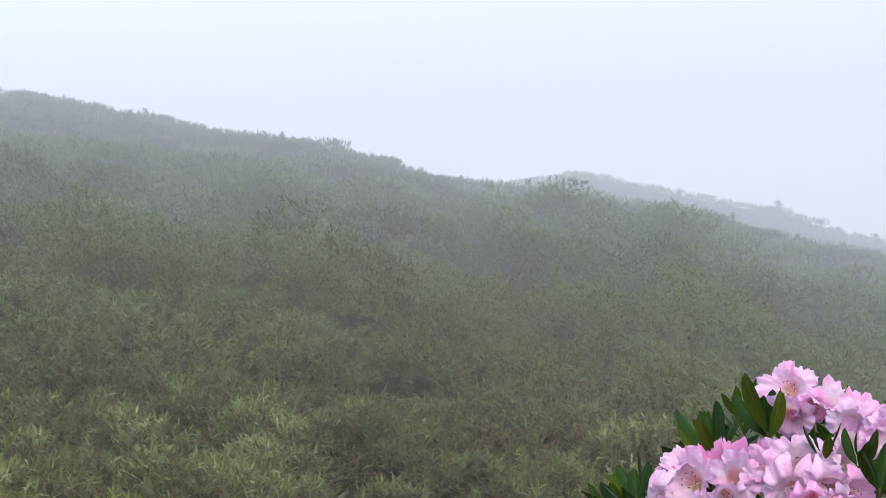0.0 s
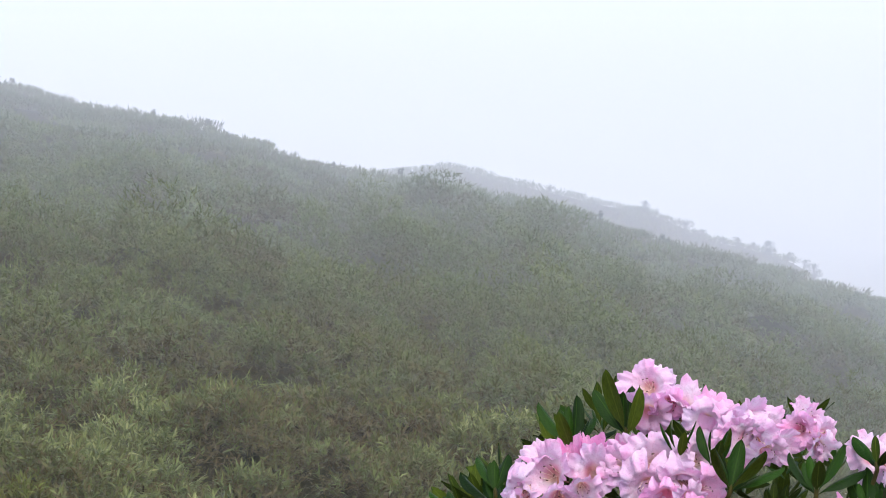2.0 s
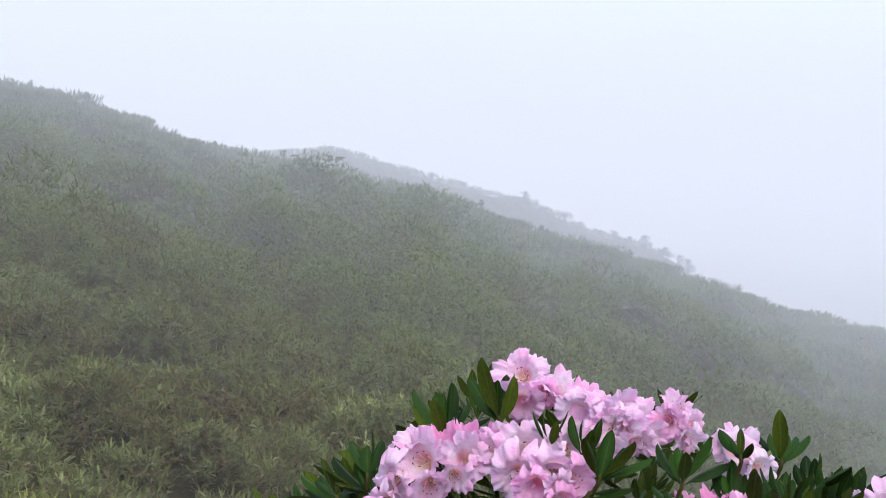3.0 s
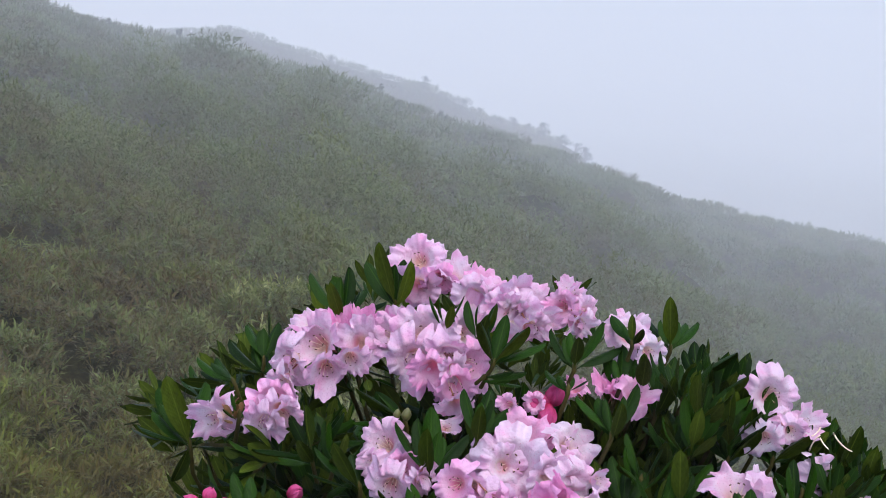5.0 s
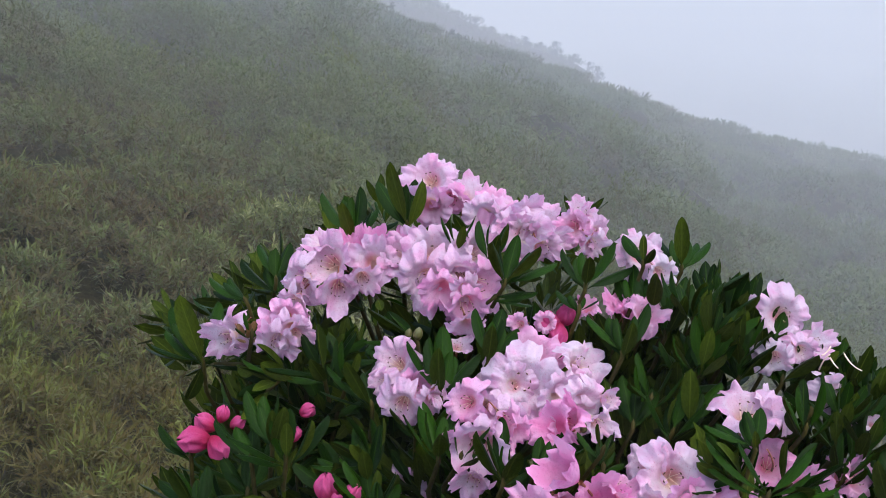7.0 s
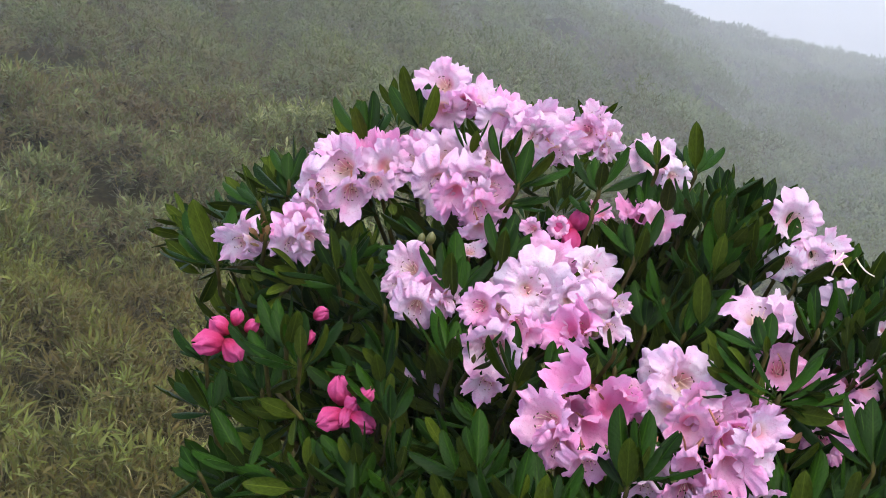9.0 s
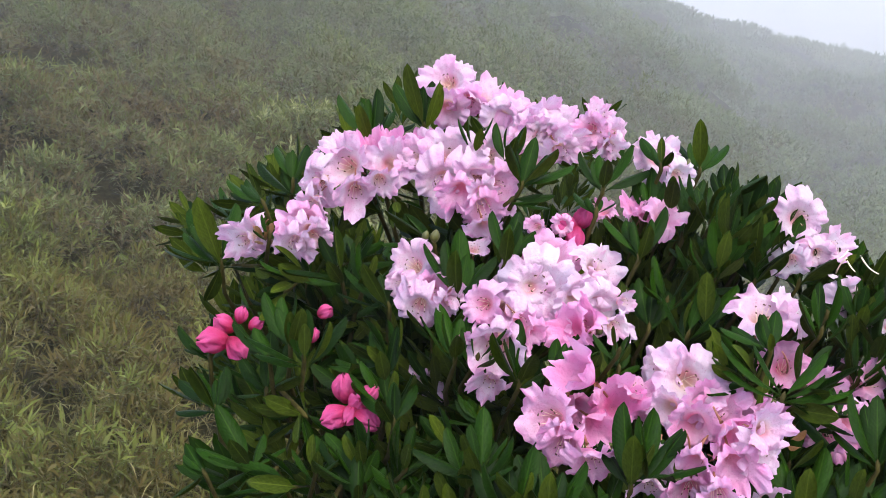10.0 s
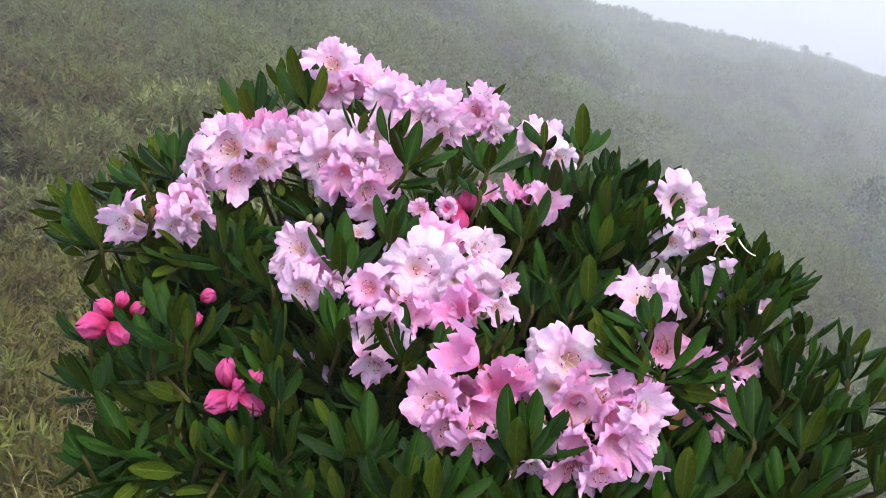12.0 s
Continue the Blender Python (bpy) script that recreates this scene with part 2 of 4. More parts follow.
def ground_height(x, y):
    """Height of the soil: a slope up to the near crest, a dip, and a farther ridge."""
    turn, r = np.degrees(np.arctan2(x, y)), np.hypot(x, y) + 1e-6
    rc, ec = keyed(NEAR_CREST, 1, turn), keyed(NEAR_CREST, 2, turn)
    zc = EYE_HEIGHT + rc * np.tan(np.radians(ec)) - CANOPY * rc / 96
    q = np.clip(r / rc, 0, 1)
    bow = np.interp(turn, [-180, -20, 10, 20, 28, 60, 180], [1.3, 1.3, 1.15, 0.88, 0.68, 0.66, 1.3])
    dip = np.interp(turn, [-180, 14, 26, 60, 180], [2.2, 2.2, 1.9, 1.9, 2.2])
    foot = -0.25 * np.clip((r - 1.2) / 1.4, 0, 1)
    near = foot + (zc - foot) * q ** bow - dip * np.sin(np.pi * q ** 0.8) - np.clip(r - rc, 0, None) ** 1.3 * 0.1
    rf = 262.0
    zf = EYE_HEIGHT + rf * np.tan(np.radians(keyed(FAR_RIDGE, 1, turn))) - CANOPY * rf / 60
    far = zf - 0.34 * (np.sqrt((r - rf) ** 2 + 400) - 20)
    z = np.maximum(np.maximum(near, far), -70 - 0.004 * r)
    fine = np.clip((110 - r) / 60, 0, 1)
    swell = np.clip((r - 3) / 6, 0.15, 1) * fine
    z = z + swell * (0.36 * (value_noise(x / 2.6, y / 2.6, 3) - 0.5) + 0.26 * (value_noise(x / 1.1, y / 1.1, 5) - 0.5))
    calm = np.clip(np.minimum(np.abs(r - rc), np.abs(r - rf) - 4) / 20, 0.2, 1)
    z = z + calm * np.clip((r - 12) / 25, 0, 1) * (0.9 * (value_noise(x / 9, y / 9, 8) - 0.5) + 0.9 * fine * (value_noise(x / 4, y / 4, 9) - 0.5)) * np.clip((260 - r) / 100, 0.35, 1)
    way, depth = np.radians(turn), np.log(np.maximum(r, 1.0))
    mound = 0.6 * value_noise(way * 24, depth * 7, 31) + 0.4 * value_noise(way * 50 + 7, depth * 15, 32)
    return z + np.clip((r - 4) / 22, 0, 1) * calm * calm * np.interp(turn, [12, 24], [0.036, 0.05]) * np.minimum(r, 90) * (mound - 0.5)


def ground():
    rings = np.concatenate([np.linspace(0.25, 12, 48), 12 * 1.025 ** np.arange(1, 139), 12 * 1.025 ** 138 * 1.25 ** np.arange(1, 11)])
    turns = np.radians(np.concatenate([np.arange(-24, 44, 0.3), np.arange(44, 336, 2.0)]))
    rr, tt = np.meshgrid(rings, turns, indexing="ij")
    x, y = rr * np.sin(tt), rr * np.cos(tt)
    verts = np.stack([x, y, ground_height(x, y)], -1).reshape(-1, 3)
    nr, nt = len(rings), len(turns)
    i, j = np.meshgrid(np.arange(nr - 1), np.arange(nt), indexing="ij")
    k = (j + 1) % nt
    quads = np.stack([i * nt + j, (i + 1) * nt + j, (i + 1) * nt + k, i * nt + k], -1).reshape(-1, 4)
    verts = np.vstack([verts, [[0, 0, float(ground_height(np.array([0.01]), np.array([0.01]))[0])]]])
    c = len(verts) - 1
    j = np.arange(0, nt - 1, 2)
    quads = np.vstack([quads, np.stack([np.full(len(j), c), j, (j + 1) % nt, (j + 2) % nt], -1)])
    ob = link_mesh("ground", grid_mesh("ground", verts, quads[:, ::-1], True), [SOIL])
    return tagged(ob, "dark hillside soil under dwarf bamboo and leaf litter", "ground", kind="structure")


ground()


def mist():
    """The cloud that lies on the hillside: a broad body of even, thin fog."""
    m = bpy.data.materials.new("mist")
    m.use_nodes = True
    n, l = m.node_tree.nodes, m.node_tree.links
    n.remove(n["Principled BSDF"])
    v = n.new("ShaderNodeVolumeScatter")
    v.inputs["Color"].default_value = (0.94, 0.967, 1.0, 1)
    v.inputs["Density"].default_value = 0.0035
    v.inputs["Anisotropy"].default_value = -0.02
    l.new(v.outputs[0], n["Material Output"].inputs["Volume"])
    bm = bmesh.new()
    bmesh.ops.create_cube(bm, size=1.0, matrix=Matrix.LocRotScale((0, 0, -15), None, (6000, 6000, 190)))
    ob = link_mesh("mist", bm, [m])
    ob.visible_shadow = False
    tagged(ob, "thin white mountain mist over the slope", "mist", kind="structure")


mist()


# ---------------------------------------------------------------- dwarf bamboo
def unit(v):
    return v / (np.linalg.norm(v, axis=-1, keepdims=True) + 1e-9)


def blades(name, base, d, length, width, droop, tint, mat, label, g, category="dwarf bamboo", far=False):
    """Narrow pointed leaves from their feet, ways, lengths and widths, one mesh of uncountable growth."""
    m = len(base)
    side = unit(np.cross(d, g.normal(0, 1, (m, 3)) * 0.4 + [0, 0, 1]))
    mid = base + d * (length * 0.4)[:, None]
    tip = base + d * length[:, None] - np.array([0, 0, 1]) * (length * droop)[:, None]
    half = side * width[:, None]
    corners = [base + half, tip, base - half] if far else [base, mid + half, tip, mid - half]
    me = grid_mesh(name, np.stack(corners, 1).reshape(-1, 3), np.arange(m * len(corners)).reshape(m, -1))
    me.attributes.new("tint", "FLOAT", "POINT").data.foreach_set("value", np.repeat(tint, len(corners)).astype(np.float32))
    return tagged(link_mesh(name, me, [mat]), label, category, kind="stuff")


def tussocks(seed, r0, r1, turn0, turn1, spacing, height, size, sprigs, leaves, mat, label, slim=0.085, culms=0, bright=0.0, dry=0.5, rise=1.0):
    """Rounded bamboo tussocks: culms fan out from each foot and end in sprigs of pointed leaves on its dome. dry: how
    far sunk sprigs turn drier and take painted shade.
    """
    g = np.random.default_rng(seed)
    a0, a1 = math.radians(turn0), math.radians(turn1)
    rings = np.arange(r0 + spacing / 2, r1, spacing)
    r = np.concatenate([np.full(max(1, int((a1 - a0) * v / spacing)), v) for v in rings])
    a = np.concatenate([np.linspace(a0, a1, max(1, int((a1 - a0) * v / spacing))) for v in rings])
    n = len(r)
    r, a = r + g.uniform(-0.42, 0.42, n) * spacing, a + g.uniform(-0.5, 0.5, n) * spacing / r
    cx, cy = r * np.sin(a), r * np.cos(a)
    swell = value_noise(cx / (3.2 * spacing), cy / (3.2 * spacing), 11)
    wide = spacing * g.uniform(0.46, 0.86, n)
    tall = height * (0.68 + 0.6 * swell) * g.uniform(0.7, 1.15, n)
    foot = ground_height(cx, cy)
    hue = np.clip(0.45 * value_noise(cx / (2.2 * spacing), cy / (2.2 * spacing), 41) + 0.35 * g.uniform(0, 1, n) + 0.2 * swell, 0, 1)
    k = np.repeat(np.arange(n), sprigs)
    m = len(k)
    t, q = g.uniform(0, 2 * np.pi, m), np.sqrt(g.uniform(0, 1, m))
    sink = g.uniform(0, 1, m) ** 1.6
    out = np.stack([np.cos(t), np.sin(t), np.zeros(m)], -1)
    x, y = cx[k] + wide[k] * q * np.cos(t), cy[k] + wide[k] * q * np.sin(t)
    soil = np.maximum(foot[k], ground_height(x, y))
    tip = np.stack([x, y, soil + tall[k] * (1 - 0.72 * q * q) * (1 - 0.5 * sink)], -1)
    way = unit(out * (q * 0.75)[:, None] + g.normal(0, 0.24, (m, 3)) + [0, 0, rise])
    # sunk sprigs turn drier; they and the dome sides have shade painted into their tint
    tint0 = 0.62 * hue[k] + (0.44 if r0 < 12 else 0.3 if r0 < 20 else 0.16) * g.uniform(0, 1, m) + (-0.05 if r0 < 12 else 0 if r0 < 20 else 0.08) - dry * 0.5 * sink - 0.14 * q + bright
    if culms:
        c = g.uniform(0, 1, m) < culms
        start = tip[c] - way[c] * (height * g.uniform(0.4, 0.8, c.sum()))[:, None]
        blades("bamboo_stems", start, unit(tip[c] - start), np.linalg.norm(tip[c] - start, axis=1), np.full(c.sum(), size * 0.028), np.zeros(c.sum()),
               g.uniform(0.0, 0.9, c.sum()), STEM, "thin brown upright bamboo stems in the undergrowth", g)
    i = np.repeat(np.arange(m), leaves)
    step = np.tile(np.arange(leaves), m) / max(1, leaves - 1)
    axis, e = way[i], len(i)
    turn = unit(np.cross(axis, unit(g.normal(0, 1, (e, 3)))))
    open_by = np.radians(np.where(step == 0, g.uniform(0, 20, e), g.uniform(30, 80, e)))
    d = unit(axis * np.cos(open_by)[:, None] + turn * np.sin(open_by)[:, None])
    base = tip[i] - axis * (step * size * 0.9)[:, None]
    length = size * g.uniform(0.6, 1.15, e) * (1 - 0.2 * step)
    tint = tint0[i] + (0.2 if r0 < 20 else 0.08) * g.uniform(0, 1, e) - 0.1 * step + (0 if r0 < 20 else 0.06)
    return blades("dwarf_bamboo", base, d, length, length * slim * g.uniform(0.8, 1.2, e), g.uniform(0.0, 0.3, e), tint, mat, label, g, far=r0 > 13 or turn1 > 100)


VIEW = (-21, 41)
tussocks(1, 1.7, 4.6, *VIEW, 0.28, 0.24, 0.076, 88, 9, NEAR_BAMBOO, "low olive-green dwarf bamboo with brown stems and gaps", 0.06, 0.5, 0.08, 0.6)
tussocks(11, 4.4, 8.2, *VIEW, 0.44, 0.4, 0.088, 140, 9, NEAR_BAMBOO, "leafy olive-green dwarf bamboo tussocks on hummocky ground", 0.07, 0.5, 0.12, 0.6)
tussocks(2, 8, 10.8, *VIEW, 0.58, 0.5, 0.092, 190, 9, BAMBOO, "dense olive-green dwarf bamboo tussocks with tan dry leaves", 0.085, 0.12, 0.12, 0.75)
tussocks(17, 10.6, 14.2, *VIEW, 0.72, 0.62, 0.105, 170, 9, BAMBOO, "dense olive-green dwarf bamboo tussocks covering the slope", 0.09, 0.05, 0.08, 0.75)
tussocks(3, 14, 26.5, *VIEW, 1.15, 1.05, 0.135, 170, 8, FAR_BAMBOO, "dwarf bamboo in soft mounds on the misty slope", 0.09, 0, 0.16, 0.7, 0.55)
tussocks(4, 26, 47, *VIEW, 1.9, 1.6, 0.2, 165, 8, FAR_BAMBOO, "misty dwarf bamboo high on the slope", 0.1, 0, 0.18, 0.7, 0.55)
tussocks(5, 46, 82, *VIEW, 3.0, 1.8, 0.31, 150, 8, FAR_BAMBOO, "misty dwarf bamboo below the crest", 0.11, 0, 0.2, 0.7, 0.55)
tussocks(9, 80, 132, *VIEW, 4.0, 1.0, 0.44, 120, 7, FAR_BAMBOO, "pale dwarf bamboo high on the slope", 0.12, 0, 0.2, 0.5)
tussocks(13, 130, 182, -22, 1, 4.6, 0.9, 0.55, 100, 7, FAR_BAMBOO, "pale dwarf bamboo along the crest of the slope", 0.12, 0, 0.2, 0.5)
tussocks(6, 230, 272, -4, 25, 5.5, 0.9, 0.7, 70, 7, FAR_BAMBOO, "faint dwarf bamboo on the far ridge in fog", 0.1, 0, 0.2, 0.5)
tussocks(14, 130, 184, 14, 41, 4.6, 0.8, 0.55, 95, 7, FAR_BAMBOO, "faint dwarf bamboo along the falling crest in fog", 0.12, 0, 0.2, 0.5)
tussocks(7, 1.4, 7, 58, 316, 0.7, 0.4, 0.15, 30, 6, BAMBOO, "olive dwarf bamboo around the path")
tussocks(10, 7, 20, 46, 328, 2.0, 0.8, 0.3, 40, 6, BAMBOO, "olive dwarf bamboo on the slope behind the path")


def dry_grass():
    """Bent straw-coloured blades in loose tufts between the bamboo."""
    g = np.random.default_rng(8)
    n = 430
    a, r = np.radians(g.uniform(-10, 22, n)), np.sqrt(g.uniform(1.8 ** 2, 6.4 ** 2, n))
    k = np.repeat(np.arange(n), 9)
    m = len(k)
    x, y = (r * np.sin(a))[k] + g.normal(0, 0.035, m), (r * np.cos(a))[k] + g.normal(0, 0.035, m)
    base = np.stack([x, y, ground_height(x, y) + g.uniform(0.02, 0.24, m)], -1)
    d = unit(np.stack([g.normal(0, 0.55, m), g.normal(0, 0.55, m), np.ones(m)], -1))
    blades("dry_grass", base, d, g.uniform(0.06, 0.17, m), g.uniform(0.0014, 0.0026, m), g.uniform(0, 0.6, m), g.uniform(0, 1, m), STRAW,
           "dry straw-coloured grass blades among the bamboo", g, "grass")


dry_grass()


# ---------------------------------------------------------------- the rhododendron
# trusses: mouth x, y, z, the compass turn and tilt it faces, width, sort
TRUSSES = {}
TRUSSES["crown"] = [
    (0.344, 1.435, 1.329, -152, 24, 0.050, 0), (0.380, 1.405, 1.323, 174, 59, 0.047, 0),
    (0.336, 1.400, 1.303, -157, -11, 0.048, 0), (0.360, 1.398, 1.311, -177, -14, 0.041, 1),
    (0.402, 1.384, 1.317, 174, 59, 0.043, 1), (0.390, 1.368, 1.302, -163, -4, 0.040, 0),
    (0.418, 1.365, 1.309, 167, 49, 0.043, 0), (0.443, 1.377, 1.305, 173, 57, 0.038, 1),
    (0.424, 1.332, 1.290, -170, 3, 0.048, 0), (0.451, 1.341, 1.303, 148, 26, 0.038, 0),
    (0.412, 1.344, 1.294, -155, 2, 0.037, 0), (0.438, 1.311, 1.280, 172, -21, 0.039, 0),
    (0.453, 1.317, 1.288, 152, 1, 0.034, 0)]
TRUSSES["crest"] = [
    (0.487, 1.346, 1.316, 166, 53, 0.040, 0), (0.472, 1.331, 1.302, -146, 16, 0.038, 1),
    (0.498, 1.315, 1.299, 155, 6, 0.035, 0), (0.487, 1.303, 1.288, 172, -21, 0.031, 3)]
TRUSSES["shoulder"] = [
    (0.230, 1.386, 1.249, -144, 23, 0.055, 0), (0.228, 1.418, 1.267, -123, 57, 0.045, 0),
    (0.199, 1.377, 1.228, -133, -12, 0.049, 0), (0.236, 1.345, 1.227, -171, -20, 0.047, 0),
    (0.265, 1.405, 1.261, -162, 68, 0.046, 2), (0.283, 1.404, 1.268, 173, 67, 0.040, 2),
    (0.274, 1.362, 1.254, -170, 11, 0.048, 0), (0.194, 1.354, 1.212, -144, -33, 0.034, 3),
    (0.261, 1.345, 1.238, -178, -19, 0.038, 0)]
TRUSSES["heart"] = [
    (0.329, 1.330, 1.270, -161, 21, 0.067, 0), (0.299, 1.358, 1.262, -137, 21, 0.047, 0),
    (0.318, 1.316, 1.245, -158, -16, 0.054, 0), (0.350, 1.307, 1.250, -177, -14, 0.051, 0),
    (0.377, 1.331, 1.275, 152, 28, 0.045, 0), (0.372, 1.292, 1.249, 157, -4, 0.047, 1),
    (0.352, 1.272, 1.231, 177, -26, 0.044, 1), (0.312, 1.391, 1.272, -175, 68, 0.034, 2),
    (0.347, 1.252, 1.218, -178, -31, 0.032, 0)]
TRUSSES["wing"] = [
    (0.123, 1.355, 1.175, -127, -7, 0.043, 0), (0.183, 1.337, 1.197, -177, -3, 0.052, 1),
    (0.173, 1.316, 1.181, -160, -26, 0.040, 0), (0.193, 1.314, 1.189, 166, -11, 0.037, 0)]
TRUSSES["apron"] = [
    (0.275, 1.245, 1.188, -134, 34, 0.044, 0), (0.273, 1.189, 1.160, -158, -16, 0.041, 0),
    (0.288, 1.207, 1.174, -177, 4, 0.034, 1), (0.302, 1.184, 1.168, 166, -16, 0.027, 0),
    (0.336, 1.237, 1.207, -176, 61, 0.027, 0), (0.260, 1.225, 1.172, -125, -1, 0.028, 0)]
TRUSSES["centre"] = [
    (0.378, 1.164, 1.193, -161, 18, 0.059, 3), (0.399, 1.208, 1.210, -155, 56, 0.051, 1),
    (0.444, 1.181, 1.205, 156, 35, 0.048, 3), (0.338, 1.160, 1.167, -143, -6, 0.048, 0),
    (0.433, 1.135, 1.179, 160, 0, 0.047, 3), (0.390, 1.108, 1.173, -124, 23, 0.052, 2),
    (0.354, 1.194, 1.190, -122, 29, 0.040, 0), (0.324, 1.124, 1.146, -145, -17, 0.048, 1)]
TRUSSES["skirt"] = [
    (0.439, 1.113, 1.169, 157, -9, 0.034, 0), (0.412, 1.121, 1.167, 176, 11, 0.038, 1),
    (0.341, 1.167, 1.092, -149, -30, 0.035, 0), (0.358, 1.137, 1.162, -164, -10, 0.038, 0),
    (0.455, 1.136, 1.184, 147, 11, 0.027, 0)]
TRUSSES["bowl"] = [
    (0.350, 1.025, 1.123, -131, 19, 0.056, 1), (0.382, 1.052, 1.154, -112, 34, 0.057, 2),
    (0.422, 1.052, 1.123, -168, 33, 0.053, 2), (0.359, 0.999, 1.103, -153, -22, 0.048, 1),
    (0.442, 1.050, 1.139, 157, 59, 0.039, 1), (0.379, 0.980, 1.100, -178, -27, 0.042, 1),
    (0.399, 1.033, 1.110, 176, -2, 0.042, 2)]
TRUSSES["rosette"] = [
    (0.479, 1.036, 1.149, -165, 20, 0.057, 0), (0.465, 1.069, 1.151, -118, 39, 0.046, 3),
    (0.474, 1.002, 1.121, -155, 2, 0.049, 1), (0.507, 0.988, 1.116, 170, 5, 0.061, 2),
    (0.536, 0.996, 1.123, 149, 21, 0.050, 1), (0.517, 0.972, 1.097, 166, -16, 0.045, 2),
    (0.501, 1.017, 1.130, 175, 39, 0.046, 1), (0.456, 1.024, 1.129, -134, 6, 0.039, 0)]
TRUSSES["fringe"] = [
    (0.447, 0.937, 1.092, -158, -16, 0.043, 1), (0.417, 0.948, 1.093, -149, -30, 0.034, 0),
    (0.512, 0.926, 1.090, 171, -17, 0.029, 0), (0.464, 0.931, 1.090, -178, -19, 0.029, 0)]
TRUSSES["hollow"] = [
    (0.498, 1.251, 1.243, -125, 54, 0.031, 2), (0.507, 1.241, 1.238, 167, 43, 0.027, 2),
    (0.470, 1.262, 1.238, -125, 54, 0.026, 1), (0.518, 1.221, 1.243, 175, 50, 0.037, 1),
    (0.394, 1.239, 1.225, -134, 6, 0.022, 1)]
TRUSSES["screen"] = [
    (0.531, 1.286, 1.287, -168, 33, 0.042, 3), (0.545, 1.258, 1.271, 171, -12, 0.032, 3)]
TRUSSES["flank"] = [
    (0.650, 1.199, 1.246, -165, 12, 0.05, 3), (0.675, 1.169, 1.228, 157, 29, 0.035, 0),
    (0.622, 1.152, 1.214, -160, -26, 0.035, 3), (0.654, 1.160, 1.221, -177, -9, 0.026, 0),
    (0.624, 1.214, 1.254, -129, 26, 0.015, 3)]
TRUSSES["ledge"] = [
    (0.571, 1.095, 1.193, -170, 68, 0.058, 0), (0.603, 1.101, 1.191, 150, 60, 0.045, 3)]
TRUSSES["hem"] = [
    (0.594, 1.087, 1.141, -158, 39, 0.047, 1), (0.620, 1.056, 1.125, 176, 11, 0.048, 1),
    (0.602, 1.006, 1.099, -171, -15, 0.044, 1), (0.677, 1.067, 1.131, 162, 30, 0.041, 1),
    (0.674, 1.126, 1.189, 164, 5, 0.034, 3), (0.633, 1.021, 1.107, 176, -2, 0.043, 1),
    (0.288, 1.201, 1.078, -177, -14, 0.037, 0), (0.702, 1.098, 1.171, 175, 39, 0.018, 3)]
TRUSSES["fall"] = [
    (0.323, 1.099, 1.156, -154, -8, 0.056, 0), (0.319, 1.094, 1.125, -150, -24, 0.036, 0),
    (0.319, 1.140, 1.183, -140, 12, 0.040, 1), (0.348, 1.107, 1.177, 170, -12, 0.034, 1),
    (0.480, 0.928, 1.119, -176, -18, 0.046, 1), (0.506, 0.937, 1.128, 168, 6, 0.042, 0),
    (0.458, 0.906, 1.103, -170, -24, 0.040, 1)]
# bud clusters: x, y, z, turn, tilt, length
BUD_CLUSTERS = {}
BUD_CLUSTERS["left buds"] = [
    (0.094, 1.272, 1.100, -95, 2, 0.033), (0.114, 1.259, 1.099, 140, -38, 0.027),
    (0.106, 1.305, 1.105, -60, 30, 0.024), (0.122, 1.307, 1.113, 60, 70, 0.018),
    (0.135, 1.293, 1.109, 110, 35, 0.018)]
BUD_CLUSTERS["inner buds"] = [
    (0.199, 1.271, 1.129, 130, 36, 0.019), (0.186, 1.255, 1.111, 159, 69, 0.018)]
BUD_CLUSTERS["low buds"] = [
    (0.204, 1.164, 1.093, -81, 79, 0.029), (0.194, 1.139, 1.078, -99, -15, 0.029),
    (0.216, 1.125, 1.081, 142, -9, 0.028), (0.224, 1.150, 1.095, 120, 57, 0.021),
    (0.212, 1.143, 1.087, 165, 44, 0.024), (0.206, 1.136, 1.082, -142, -31, 0.022)]
BUD_CLUSTERS["red buds"] = [
    (0.433, 1.260, 1.220, -106, 27, 0.028), (0.449, 1.264, 1.226, 144, 64, 0.026),
    (0.438, 1.248, 1.214, -167, -37, 0.025)]
# boughs: the leaf whorls at their tips: x, y, z, turn, tilt, leaf length, leaves
BOUGHS = {}
BOUGHS["summit"] = [
    (0.354, 1.335, 1.281, 7, 89, 0.038, 5), (0.384, 1.314, 1.278, 102, 80, 0.044, 5)]
BOUGHS["shoulder_left"] = [
    (0.150, 1.331, 1.188, 7, 89, 0.025, 4), (0.146, 1.353, 1.149, 125, 5, 0.055, 4)]
BOUGHS["right_top"] = [
    (0.630, 1.223, 1.223, 96, 85, 0.052, 6), (0.544, 1.181, 1.187, 115, 70, 0.056, 6)]
BOUGHS["right_mid"] = [
    (0.516, 1.130, 1.154, 110, 78, 0.054, 7), (0.508, 1.168, 1.174, 96, 85, 0.052, 6),
    (0.619, 1.074, 1.177, 96, 85, 0.052, 6), (0.615, 1.119, 1.157, 112, 60, 0.046, 5),
    (0.680, 1.168, 1.191, 120, 58, 0.048, 6)]
BOUGHS["inner_top"] = [
    (0.281, 1.352, 1.213, 163, -47, 0.037, 4)]
BOUGHS["inner_mid"] = [
    (0.345, 1.213, 1.159, -63, 84, 0.035, 5), (0.310, 1.107, 1.145, 102, 80, 0.045, 5),
    (0.289, 1.196, 1.132, -70, 73, 0.046, 6), (0.394, 1.080, 1.155, 120, 58, 0.028, 4),
    (0.429, 1.077, 1.160, 102, 80, 0.031, 5)]
